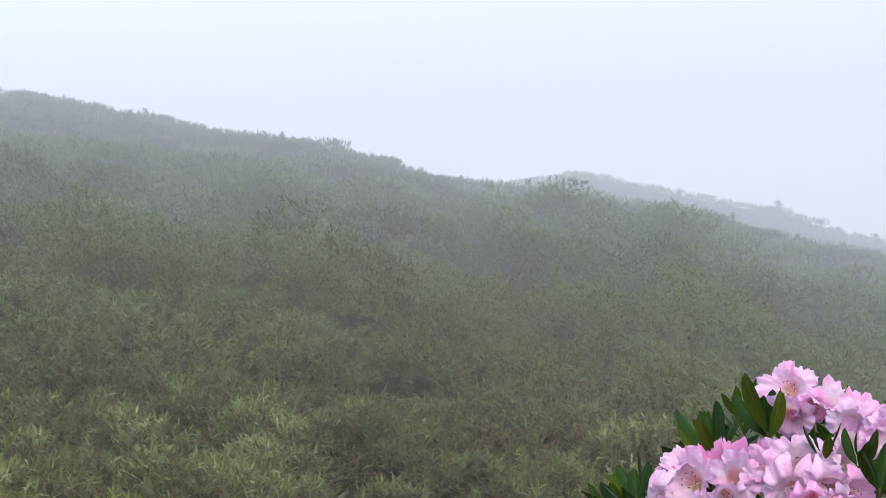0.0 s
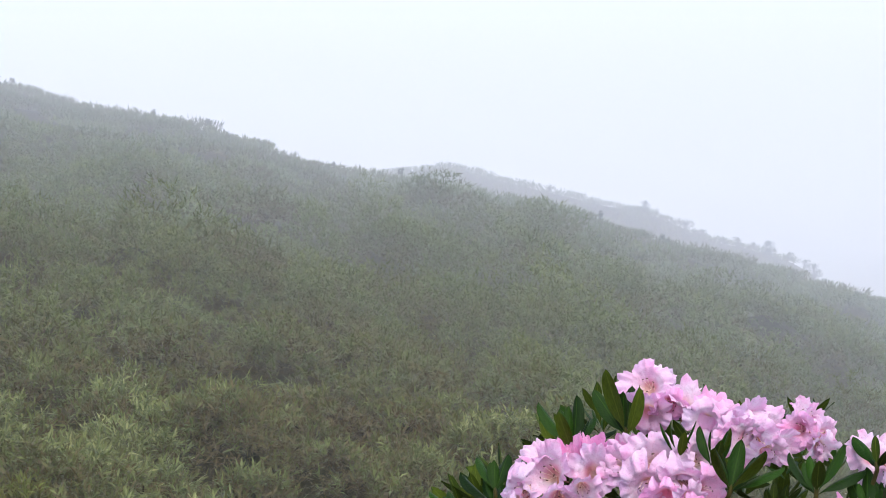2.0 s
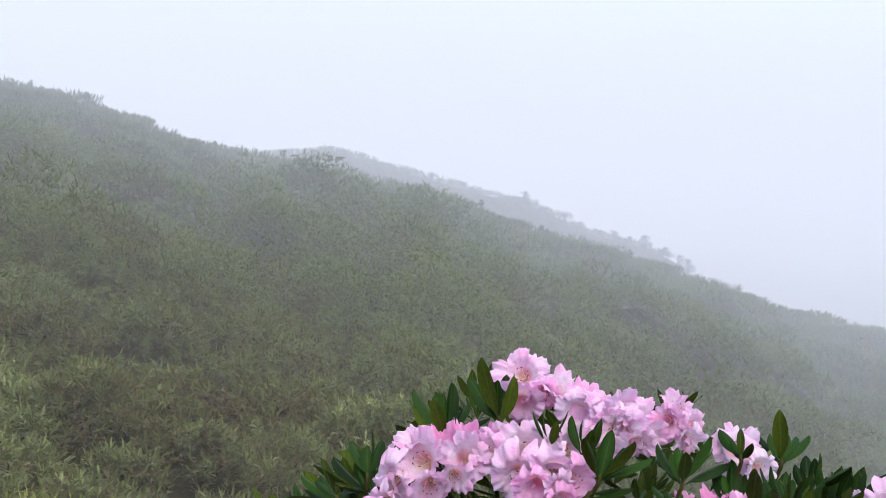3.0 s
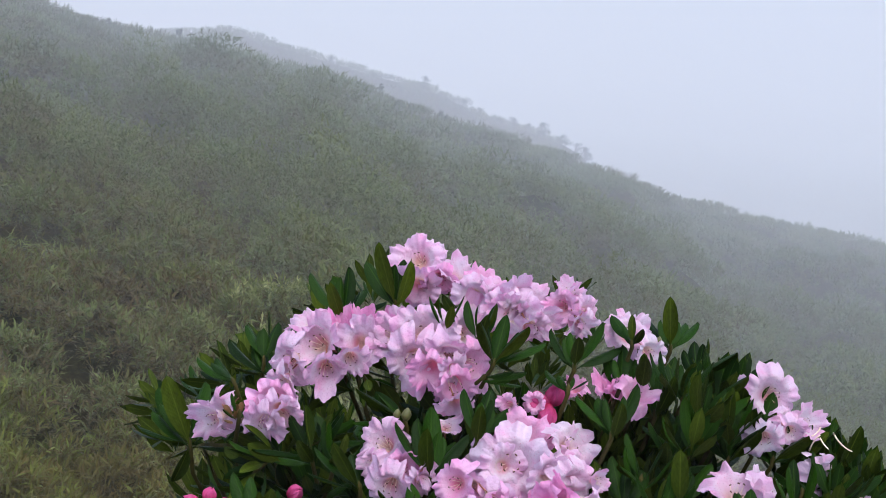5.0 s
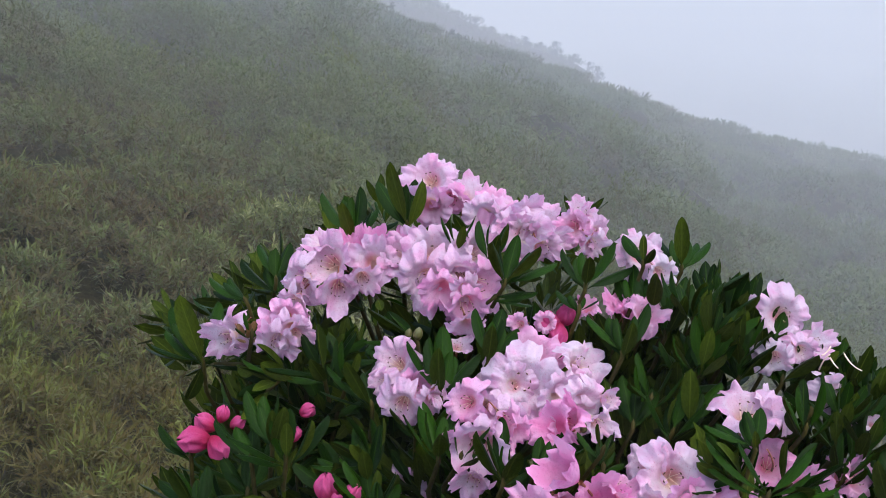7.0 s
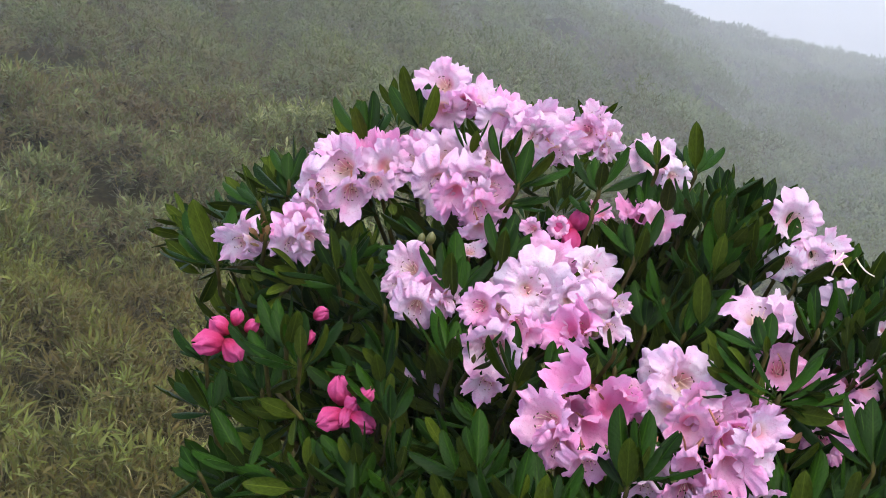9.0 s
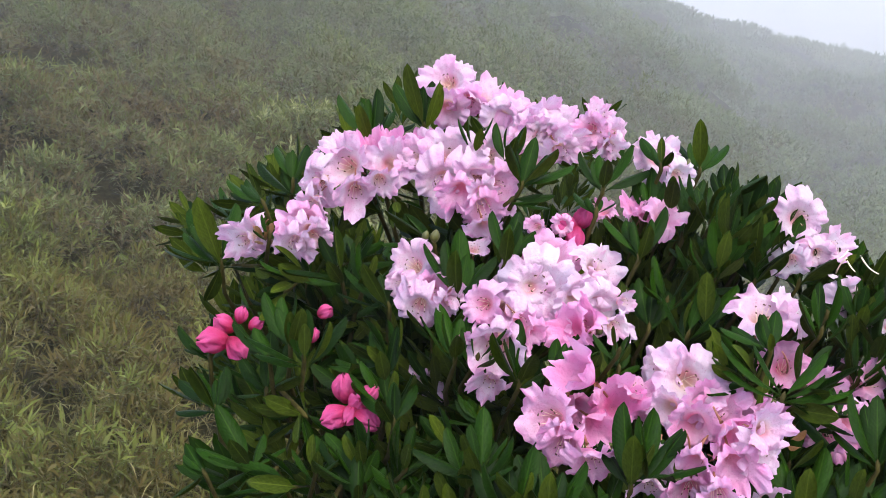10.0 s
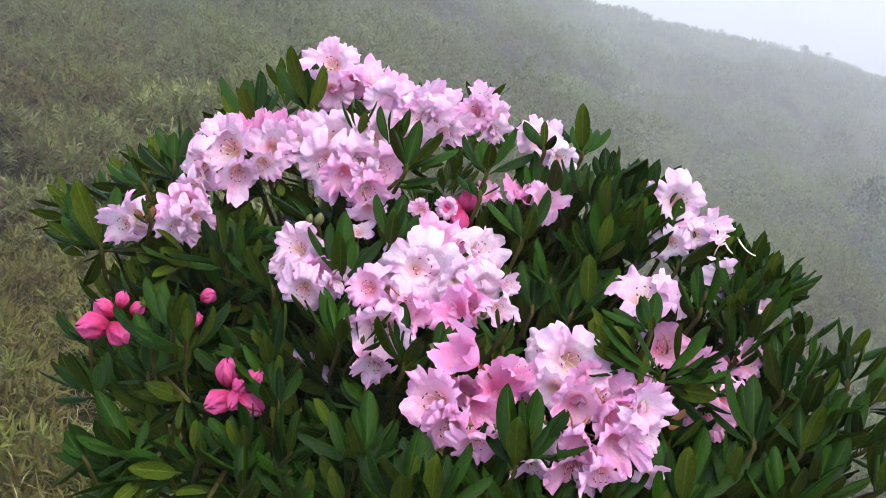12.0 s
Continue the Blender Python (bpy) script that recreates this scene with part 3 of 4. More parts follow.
BOUGHS["left_mid"] = [
    (0.217, 1.303, 1.157, -71, 63, 0.060, 7), (0.183, 1.318, 1.149, -82, 29, 0.057, 6),
    (0.167, 1.311, 1.137, -111, -32, 0.054, 6), (0.238, 1.279, 1.154, 96, 85, 0.053, 6),
    (0.237, 1.313, 1.171, 119, 36, 0.048, 5), (0.167, 1.176, 1.120, -63, 84, 0.064, 8)]
BOUGHS["left_low"] = [
    (0.244, 1.188, 1.111, -79, 46, 0.056, 7), (0.240, 1.141, 1.089, -63, 84, 0.052, 7),
    (0.168, 1.167, 1.069, 143, -28, 0.049, 6)]
BOUGHS["left_base"] = [
    (0.146, 1.098, 1.032, -90, 7, 0.058, 7), (0.171, 1.102, 1.045, 7, 89, 0.045, 6),
    (0.207, 1.089, 1.055, -75, 67, 0.053, 7), (0.121, 1.102, 1.021, -116, -41, 0.058, 6),
    (0.201, 1.048, 1.039, 110, 78, 0.049, 7), (0.242, 1.065, 1.060, 120, 67, 0.052, 7),
    (0.170, 1.053, 1.027, -117, -34, 0.051, 6), (0.238, 1.017, 1.042, -63, 84, 0.055, 7)]
BOUGHS["front_base"] = [
    (0.288, 0.991, 1.094, -63, 84, 0.059, 8), (0.279, 1.073, 1.076, -80, 51, 0.050, 6),
    (0.274, 1.008, 1.051, -70, 73, 0.055, 8), (0.300, 0.933, 1.079, -68, 79, 0.067, 8),
    (0.420, 0.954, 1.106, 102, 80, 0.054, 7), (0.462, 0.939, 1.060, 96, 85, 0.055, 7)]
BOUGHS["front_right"] = [
    (0.530, 1.031, 1.150, -80, 34, 0.050, 5), (0.577, 1.019, 1.146, 115, 45, 0.053, 5),
    (0.569, 1.000, 1.136, 124, 8, 0.064, 6), (0.600, 0.946, 1.064, 109, 73, 0.063, 8),
    (0.560, 0.991, 1.087, 96, 85, 0.048, 6)]
BOUGHS["right_low"] = [
    (0.706, 1.064, 1.126, 102, 80, 0.063, 7), (0.718, 1.026, 1.102, 102, 80, 0.070, 8),
    (0.661, 1.070, 1.130, 110, 78, 0.051, 6), (0.686, 1.087, 1.140, 115, 57, 0.052, 6),
    (0.788, 1.029, 1.098, 116, 49, 0.063, 6), (0.727, 0.995, 1.083, 116, 49, 0.064, 8)]
BOUGHS["right_edge"] = [
    (0.742, 1.137, 1.172, 114, 53, 0.051, 6), (0.685, 1.127, 1.165, 96, 85, 0.050, 6),
    (0.744, 1.092, 1.142, 96, 85, 0.047, 6), (0.784, 1.072, 1.127, 109, 73, 0.047, 6),
    (0.759, 0.986, 1.074, 113, 65, 0.061, 7), (0.688, 0.942, 1.056, 118, 76, 0.064, 8)]
BOUGHS["right_foot"] = [
    (0.758, 0.950, 1.053, 115, 70, 0.065, 8), (0.643, 0.930, 1.054, -63, 84, 0.063, 8),
    (0.816, 1.010, 1.083, 116, 49, 0.063, 7), (0.800, 0.958, 1.052, 119, 44, 0.061, 7),
    (0.527, 0.911, 1.051, -63, 84, 0.065, 8), (0.415, 0.930, 1.053, -63, 84, 0.064, 8),
    (0.387, 0.965, 1.061, -70, 73, 0.050, 7), (0.223, 0.982, 1.027, -63, 84, 0.059, 8)]
# leaf fans: x, y, z of the shoot, then turn, tilt and millimetres of each leaf
FANS = {}
FANS["summit"] = [
    (0.312, 1.386, 1.288, ((-28, 39, 65), (-90, 73, 69), (22, 53, 54), (147, 70, 56))),
    (0.265, 1.428, 1.265, ((-35, 33, 64), (-9, 37, 53), (20, 54, 57), (-139, 56, 51), (66, 30, 54), (37, 35, 52))),
    (0.386, 1.268, 1.258, ((-146, 67, 56), (34, 53, 55), (133, 61, 56), (78, 25, 59))),
    (0.377, 1.271, 1.243, ((82, 6, 46), (82, -9, 43)))]
FANS["shoulder_left"] = [
    (0.186, 1.444, 1.213, ((-14, 36, 53), (23, 47, 53))),
    (0.193, 1.439, 1.198, ((-43, 22, 62), (-18, 34, 53))),
    (0.152, 1.415, 1.198, ((-42, 13, 54), (-18, 14, 50), (-55, -16, 48))),
    (0.107, 1.383, 1.143, ((-40, 26, 61), (-25, 42, 78), (-89, 71, 78), (9, 54, 72), (-58, 4, 60), (-37, -65, 52), (95, 7, 63)))]
FANS["inner_top"] = [
    (0.306, 1.290, 1.196, ((-86, 38, 57), (-24, 17, 51), (-58, 5, 53), (-16, 16, 45))),
    (0.476, 1.171, 1.217, ((-19, 36, 53), (0, 33, 51), (40, 41, 53), (-175, 58, 47), (55, 46, 55))),
    (0.310, 1.189, 1.172, ((-29, 39, 62), (11, 54, 69), (-151, 64, 56), (55, 47, 56), (42, 30, 51), (-12, 49, 57))),
    (0.356, 1.201, 1.204, ((-6, 44, 54), (33, 52, 54), (49, 31, 52), (-167, 59, 48)))]
FANS["back_right"] = [
    (0.467, 1.261, 1.257, ((-18, 31, 52), (-160, 59, 46), (-2, 26, 44), (55, 46, 57), (74, 31, 56))),
    (0.522, 1.254, 1.283, ((-8, 23, 47), (177, 56, 32), (7, 29, 30))),
    (0.581, 1.294, 1.268, ((-17, 28, 52), (-2, 32, 51), (-139, 73, 56), (24, 31, 50), (36, 35, 51), (56, 29, 52))),
    (0.598, 1.260, 1.247, ((16, 39, 52), (151, 51, 56), (-1, 27, 41))),
    (0.542, 1.229, 1.218, ((3, 32, 51), (-42, -1, 26), (174, 55, 56), (53, 47, 61))),
    (0.507, 1.239, 1.245, ((1, 27, 49), (23, 34, 51), (9, 30, 36)))]
FANS["back_right"] += [
    (0.528, 1.236, 1.244, ((-165, 60, 56), (3, 28, 44), (10, 30, 39))),
    (0.553, 1.245, 1.232, ((39, 35, 52), (18, 31, 44), (4, 29, 37))),
    (0.578, 1.246, 1.227, ((-172, 59, 55), (-1, 27, 36), (40, 33, 51))),
    (0.453, 1.235, 1.242, ((-14, 18, 42), (52, 18, 29), (1, 27, 27)))]
FANS["right_top"] = [
    (0.555, 1.203, 1.197, ((-20, 12, 48), (-124, 46, 38), (14, 30, 43), (35, 28, 49), (-42, -3, 25))),
    (0.640, 1.166, 1.191, ((10, 30, 49), (157, 54, 56), (-9, 31, 52), (59, 10, 50))),
    (0.596, 1.206, 1.201, ((-2, 52, 66), (19, 54, 75), (128, 73, 56), (-12, 40, 53), (53, 30, 52))),
    (0.624, 1.179, 1.195, ((-3, 52, 80), (-137, 72, 56), (38, 27, 43), (-18, 46, 60), (46, 50, 67))),
    (0.586, 1.221, 1.221, ((41, 39, 52), (24, 30, 46), (123, 57, 61)))]
FANS["right_top"] += [
    (0.569, 1.196, 1.196, ((-2, 29, 51), (24, 39, 52), (125, 69, 58))),
    (0.601, 1.180, 1.186, ((-10, 38, 53), (16, 51, 54), (161, 60, 56), (38, 27, 39)))]
FANS["inner_mid"] = [
    (0.253, 1.226, 1.150, ((-56, 10, 53), (-102, 60, 56), (21, 37, 51), (40, 26, 48), (-39, 27, 63))),
    (0.295, 1.126, 1.136, ((-87, 56, 56), (-8, 50, 61), (-159, 59, 48), (34, 43, 53), (51, 31, 52))),
    (0.340, 1.074, 1.134, ((-101, 56, 56), (9, 54, 57), (-179, 61, 56), (53, 17, 35))),
    (0.370, 1.075, 1.145, ((22, 31, 41), (46, 23, 47))),
    (0.434, 1.085, 1.140, ((-8, 23, 28), (10, 30, 30), (32, 29, 30), (56, 13, 30)))]
FANS["right_mid"] = [
    (0.484, 1.147, 1.155, ((-5, 32, 51), (1, 50, 54), (37, 37, 52), (46, 27, 51))),
    (0.535, 1.136, 1.158, ((-8, 26, 51), (-115, 83, 57), (30, 42, 52), (60, 44, 55), (41, 25, 43))),
    (0.547, 1.030, 1.180, ((-20, 12, 48), (-146, 58, 24), (28, 30, 49), (-44, 11, 46))),
    (0.650, 1.122, 1.177, ((-7, 24, 41), (37, 27, 41), (73, 13, 27)))]
FANS["front_base"] = [
    (0.401, 0.949, 1.095, ((-14, 25, 51), (1, 53, 68), (-150, 73, 56), (40, 52, 71), (58, 45, 65), (70, 35, 59))),
    (0.328, 0.931, 1.072, ((-85, 51, 66), (-19, 45, 64), (2, 53, 64), (-153, 75, 56), (48, 50, 64), (70, 36, 59))),
    (0.284, 1.013, 1.069, ((-39, 28, 55), (-17, 46, 54), (-151, 59, 46), (38, 46, 54), (44, 28, 51), (-51, -17, 45), (70, -35, 50))),
    (0.307, 1.071, 1.100, ((-54, 2, 50), (-6, 24, 39)))]
FANS["left_low"] = [
    (0.242, 1.169, 1.098, ((-46, 15, 56), (-12, 20, 50), (-9, 50, 56), (23, 54, 54), (-151, 59, 47))),
    (0.234, 1.087, 1.096, ((-20, 20, 51), (-136, 55, 45), (27, 33, 51))),
    (0.138, 1.210, 1.073, ((-25, 22, 52), (10, 54, 61), (43, 51, 56), (141, 47, 56), (-46, -16, 35))),
    (0.092, 1.211, 1.056, ((-18, 23, 51), (-88, 71, 56), (17, 32, 50), (-49, -2, 46))),
    (0.118, 1.139, 1.032, ((-54, 15, 58), (-31, 37, 66), (-133, 53, 47), (-51, -25, 44), (-65, -55, 60), (47, 22, 39)))]
FANS["left_mid"] = [
    (0.156, 1.190, 1.125, ((-28, 39, 58), (-7, 37, 52), (170, 63, 56))),
    (0.136, 1.179, 1.117, ((-35, 26, 54), (-14, 25, 51))),
    (0.090, 1.275, 1.083, ((-35, 19, 53), (-41, 0, 33), (84, -15, 43)))]
FANS["left_base"] = [
    (0.078, 1.144, 1.025, ((-19, 13, 47), (-43, -37, 52))),
    (0.204, 1.073, 1.044, ((-112, 33, 56), (-30, 38, 57), (-7, 35, 52), (28, 30, 49))),
    (0.238, 1.045, 1.052, ((-119, 38, 50), (83, -12, 24)))]
FANS["front_right"] = [
    (0.546, 0.993, 1.150, ((-46, 16, 67), (-41, 25, 69), (-9, 41, 53), (68, 37, 57), (95, 7, 63), (100, -9, 60), (104, -23, 61))),
    (0.609, 0.936, 1.112, ((-17, 47, 64), (1, 48, 54), (18, 54, 62), (128, 66, 56), (-20, 17, 51))),
    (0.550, 0.937, 1.059, ((-16, 47, 63), (2, 53, 76), (-142, 85, 59), (44, 51, 73), (65, 40, 75), (77, 27, 80))),
    (0.475, 0.916, 1.076, ((-13, 37, 53), (42, 45, 54), (57, 29, 52), (-147, 58, 35), (23, 36, 51)))]
FANS["front_right"] += [
    (0.612, 1.015, 1.121, ((12, 30, 41), (49, 20, 34), (-7, 24, 39)))]
FANS["right_low"] = [
    (0.685, 1.021, 1.115, ((-88, 69, 60), (13, 54, 63), (124, 64, 64), (31, 54, 57))),
    (0.668, 1.100, 1.145, ((-7, 48, 54), (-120, 39, 52), (47, 50, 57), (66, 21, 53), (73, 14, 34))),
    (0.687, 0.979, 1.079, ((149, 83, 58), (60, 44, 55), (55, 46, 80), (-9, 36, 52), (90, 20, 63))),
    (0.773, 1.049, 1.110, ((-1, 30, 51), (23, 42, 52), (157, 54, 56), (-13, 19, 38))),
    (0.733, 1.049, 1.123, ((3, 31, 51), (-178, 58, 52), (49, 20, 36)))]
FANS["right_edge"] = [
    (0.707, 1.162, 1.185, ((-8, 25, 50), (166, 64, 56), (52, 18, 42), (0, 42, 53))),
    (0.715, 1.125, 1.163, ((-5, 32, 51), (28, 54, 61), (123, 44, 57), (49, 20, 43))),
    (0.735, 0.980, 1.076, ((44, 51, 61), (142, 47, 56), (0, 27, 49), (83, -12, 37)))]
BUSH_BASE = Vector((0.42, 1.32, 0.0))


def facing(turn, tilt):
    a, b = radians(turn), radians(tilt)
    return Vector((math.sin(a) * math.cos(b), math.cos(a) * math.cos(b), math.sin(b)))


def aim(at, direction, spin=0.0, scale=1.0):
    """A pose whose z axis lies along a direction."""
    q = direction.to_track_quat("Z", "Y")
    return Matrix.LocRotScale(at, q, (scale,) * 3) @ Matrix.Rotation(spin, 4, "Z")


def leaf_geometry(curl, fold, plain=False):
    """A leathery pointed leaf, one unit long along y: an upper face and an underside joined at the rolled edge."""
    outline = [0.0, 0.017, 0.034, 0.092, 0.136, 0.152, 0.148, 0.12, 0.07, 0.0]
    along = [0.0, 0.08, 0.14, 0.24, 0.38, 0.52, 0.68, 0.83, 0.94, 1.0]
    across = (-1, -0.55, 0, 0.55, 1)
    if plain:
        outline, along, across = [0.012, 0.04, 0.135, 0.162, 0.11, 0.0], [0.0, 0.14, 0.36, 0.6, 0.84, 1.0], (-1, 0, 1)
    cols = len(across)
    verts, quads, slots, blade = [], [], [], []
    for layer, drop in ((0, 0.0), (1, -0.016)):
        for s, w in zip(along, outline):
            for u in across:
                groove = -0.018 * (1 - abs(u)) * (1 if s > 0.14 else 0)
                roll = -fold * w * abs(u) ** 2.2 + 0.05 * w * (abs(u) == 0.55)
                edge = drop * (0.15 if abs(u) == 1 else 1)
                verts.append((u * w * (1 - 0.12 * fold), s, -curl * s * s + roll + groove + edge))
                blade.append((abs(u), s, layer))
    rows = len(along)
    for layer in (0, 1):
        o = layer * rows * cols
        for i in range(rows - 1):
            for j in range(cols - 1):
                q = [o + i * cols + j, o + i * cols + j + 1, o + (i + 1) * cols + j + 1, o + (i + 1) * cols + j]
                quads.append(q if layer == 0 else q[::-1])
                slots.append(layer)
    return np.array(verts), np.array(quads), np.array(slots), np.array(blade, np.float32)


PLAIN_LEAVES = [leaf_geometry(0.1, 0.4, True), leaf_geometry(-0.06, 0.5, True), leaf_geometry(0.22, 0.6, True), leaf_geometry(0.03, 0.3, True)]
LEAVES = [leaf_geometry(0.1, 0.5), leaf_geometry(-0.08, 0.6), leaf_geometry(0.2, 0.75), leaf_geometry(0.02, 0.4)]
LEAF_MESHES = []
for v, q, s, blade in LEAVES:
    me = grid_mesh("leaf", v, q, True)
    me.polygons.foreach_set("material_index", s.astype(np.int32))
    me.attributes.new("blade", "FLOAT_VECTOR", "POINT").data.foreach_set("vector", blade.ravel())
    me.materials.append(LEAF_TOP)
    me.materials.append(LEAF_UNDER)
    LEAF_MESHES.append(me)


def whorl_poses(at, axis, length, count, g):
    """Where the leaves of one whorl sit: an inner upright ring and an outer ring that spreads."""
    side = axis.orthogonal().normalized()
    start = g.uniform(0, 6.28)
    out = []
    for k in range(count):
        inner = k >= count * 0.6
        a = start + k * 2.4 + g.uniform(-0.3, 0.3)
        spread = radians(g.uniform(8, 22) if inner else g.uniform(22, 52))
        radial = (Matrix.Rotation(a, 3, axis) @ side).normalized()
        d = (axis * math.cos(spread) + radial * math.sin(spread)).normalized()
        up = (axis * math.sin(spread) - radial * math.cos(spread)).normalized()
        x = d.cross(up).normalized()
        size = length * g.uniform(0.72, 1.05) * (0.85 if inner else 1)
        foot = at + radial * 0.003 - axis * (0.0 if inner else g.uniform(0.002, 0.012))
        m = Matrix((x * size, d * size, up * size)).transposed().to_4x4()
        m.translation = foot
        out.append((m, g.integers(0, 4)))
    return out


def tube(bm, points, radii, sides=6):
    """A tapered round stem through points."""
    rings = []
    for i, p in enumerate(points):
        d = (points[min(i + 1, len(points) - 1)] - points[max(i - 1, 0)]).normalized()
        a = d.orthogonal().normalized()
        b = d.cross(a)
        rings.append([bm.verts.new(p + (a * math.cos(2 * math.pi * k / sides) + b * math.sin(2 * math.pi * k / sides)) * radii[i]) for k in range(sides)])
    for r0, r1 in zip(rings, rings[1:]):
        for k in range(sides):
            bm.faces.new((r0[k], r0[(k + 1) % sides], r1[(k + 1) % sides], r1[k])).smooth = True
    bm.faces.new(rings[-1])
    bm.faces.new(rings[0][::-1])


def bend(a, b, sag, steps=6):
    """Points along a gentle curve from a to b that leaves a sideways and ends upward."""
    mid = a.lerp(b, 0.55) + Vector((0, 0, sag))
    return [(a * (1 - t) + mid * t) * (1 - t) + (mid * (1 - t) + b * t) * t for t in (i / steps for i in range(steps + 1))]


bush = tagged(new("rhododendron_bush"), "rounded rhododendron bush with dark leathery leaves and pink flower trusses", "shrub")
bush.location = BUSH_BASE
BACK = Matrix.Translation(-BUSH_BASE)


def fan_poses(at, leaves, g):
    """The leaves of one shoot, each with its own turn and tilt, their faces turned to the shoot's axis."""
    ways = [facing(turn, tilt) for turn, tilt, _ in leaves]
    axis = (sum(ways, Vector()).normalized() * 0.6 + Vector((0, 0, 1))).normalized()
    sizes = [length / 1000 for _, _, length in leaves]
    # shorter leaves of the inner ring stand between the outer ones
    for i in range(3):
        a, b = g.choice(len(leaves), 2, replace=False)
        ways.append((ways[a].lerp(ways[b], g.uniform(0.3, 0.7)) + axis * 0.3).normalized())
        sizes.append(0.72 * (sizes[a] + sizes[b]) / 2)
    out = []
    for d, size in zip(ways, sizes):
        up = (axis - d * axis.dot(d)).normalized()
        up = (Matrix.Rotation(g.uniform(-0.35, 0.35), 3, d) @ up).normalized()
        m = Matrix((d.cross(up).normalized() * size, d * size, up * size)).transposed().to_4x4()
        m.translation = at + d * 0.002 - axis * g.uniform(0, 0.006)
        out.append((m, g.integers(0, 4)))
    return out


def build_foliage():
    g = np.random.default_rng(21)
    poses, fanned = [], []
    for name in dict.fromkeys([*FANS, *BOUGHS]):
        whorls, shoots = BOUGHS.get(name, []), FANS.get(name, [])
        tips = [(Vector(w[:3]), facing(w[3], w[4])) for w in whorls]
        tips += [(Vector(w[:3]), (sum((facing(a, b) for a, b, _ in w[3]), Vector()).normalized() + Vector((0, 0, 1))).normalized()) for w in shoots]
        hub = sum((at for at, _ in tips), Vector()) / len(tips)
        fork = (BUSH_BASE + Vector((0, 0.12, 0.3))).lerp(hub, 0.8) + Vector((0, 0.1, -0.04))
        bm = bmesh.new()
        tube(bm, bend(BUSH_BASE + Vector((g.uniform(-0.03, 0.03), g.uniform(-0.03, 0.03), -0.3)), fork, 0.05), [0.011 - 0.0007 * i for i in range(7)])
        for x, y, z, leaves in shoots:
            fanned += fan_poses(Vector((x, y, z)), leaves, g)
        for x, y, z, turn, tilt, length, count in whorls:
            poses += whorl_poses(Vector((x, y, z)), facing(turn, tilt), length * 0.97, count, g)
        for at, axis in tips:
            tip = at - axis * 0.03 + Vector((0, 0.03, -0.012))
            pts = bend(fork, tip, -0.03, 5) + [at - axis * 0.004, at + axis * 0.002, at + axis * 0.006]
            tube(bm, pts, [0.0042, 0.0034, 0.003, 0.0027, 0.0025, 0.0023, 0.0021, 0.0022, 0.0003])
        ob = link_mesh("branch", bm, [TWIG], bush)
        ob.matrix_parent_inverse = BACK
    return fanned + poses, g


leaf_poses, leaf_rng = build_foliage()


def build_leaves(poses, inner):
    """The first leaves are parts of their own; the rest of the crown is one mass."""
    for m, k in poses[:300]:
        ob = link_mesh("leaf", LEAF_MESHES[k], [], bush)
        ob.matrix_parent_inverse = BACK
        ob.matrix_basis = m
    verts, quads, slots, blades, base = [], [], [], [], 0
    for sort, (m, k) in [(LEAVES, p) for p in poses[300:]] + [(PLAIN_LEAVES, p) for p in inner]:
        v, q, s, blade = sort[k]
        blades.append(blade)
        a = np.array(m)
        verts.append(v @ a[:3, :3].T + a[:3, 3])
        quads.append(q + base)
        slots.append(s)
        base += len(v)
    me = grid_mesh("foliage", np.vstack(verts), np.vstack(quads), True)
    me.polygons.foreach_set("material_index", np.concatenate(slots).astype(np.int32))
    me.attributes.new("blade", "FLOAT_VECTOR", "POINT").data.foreach_set("vector", np.vstack(blades).ravel())
    ob = link_mesh("foliage", me, [LEAF_TOP, LEAF_UNDER], bush)
    ob.matrix_parent_inverse = BACK
    tagged(ob, "dark green leathery leaves in whorls", kind="stuff")


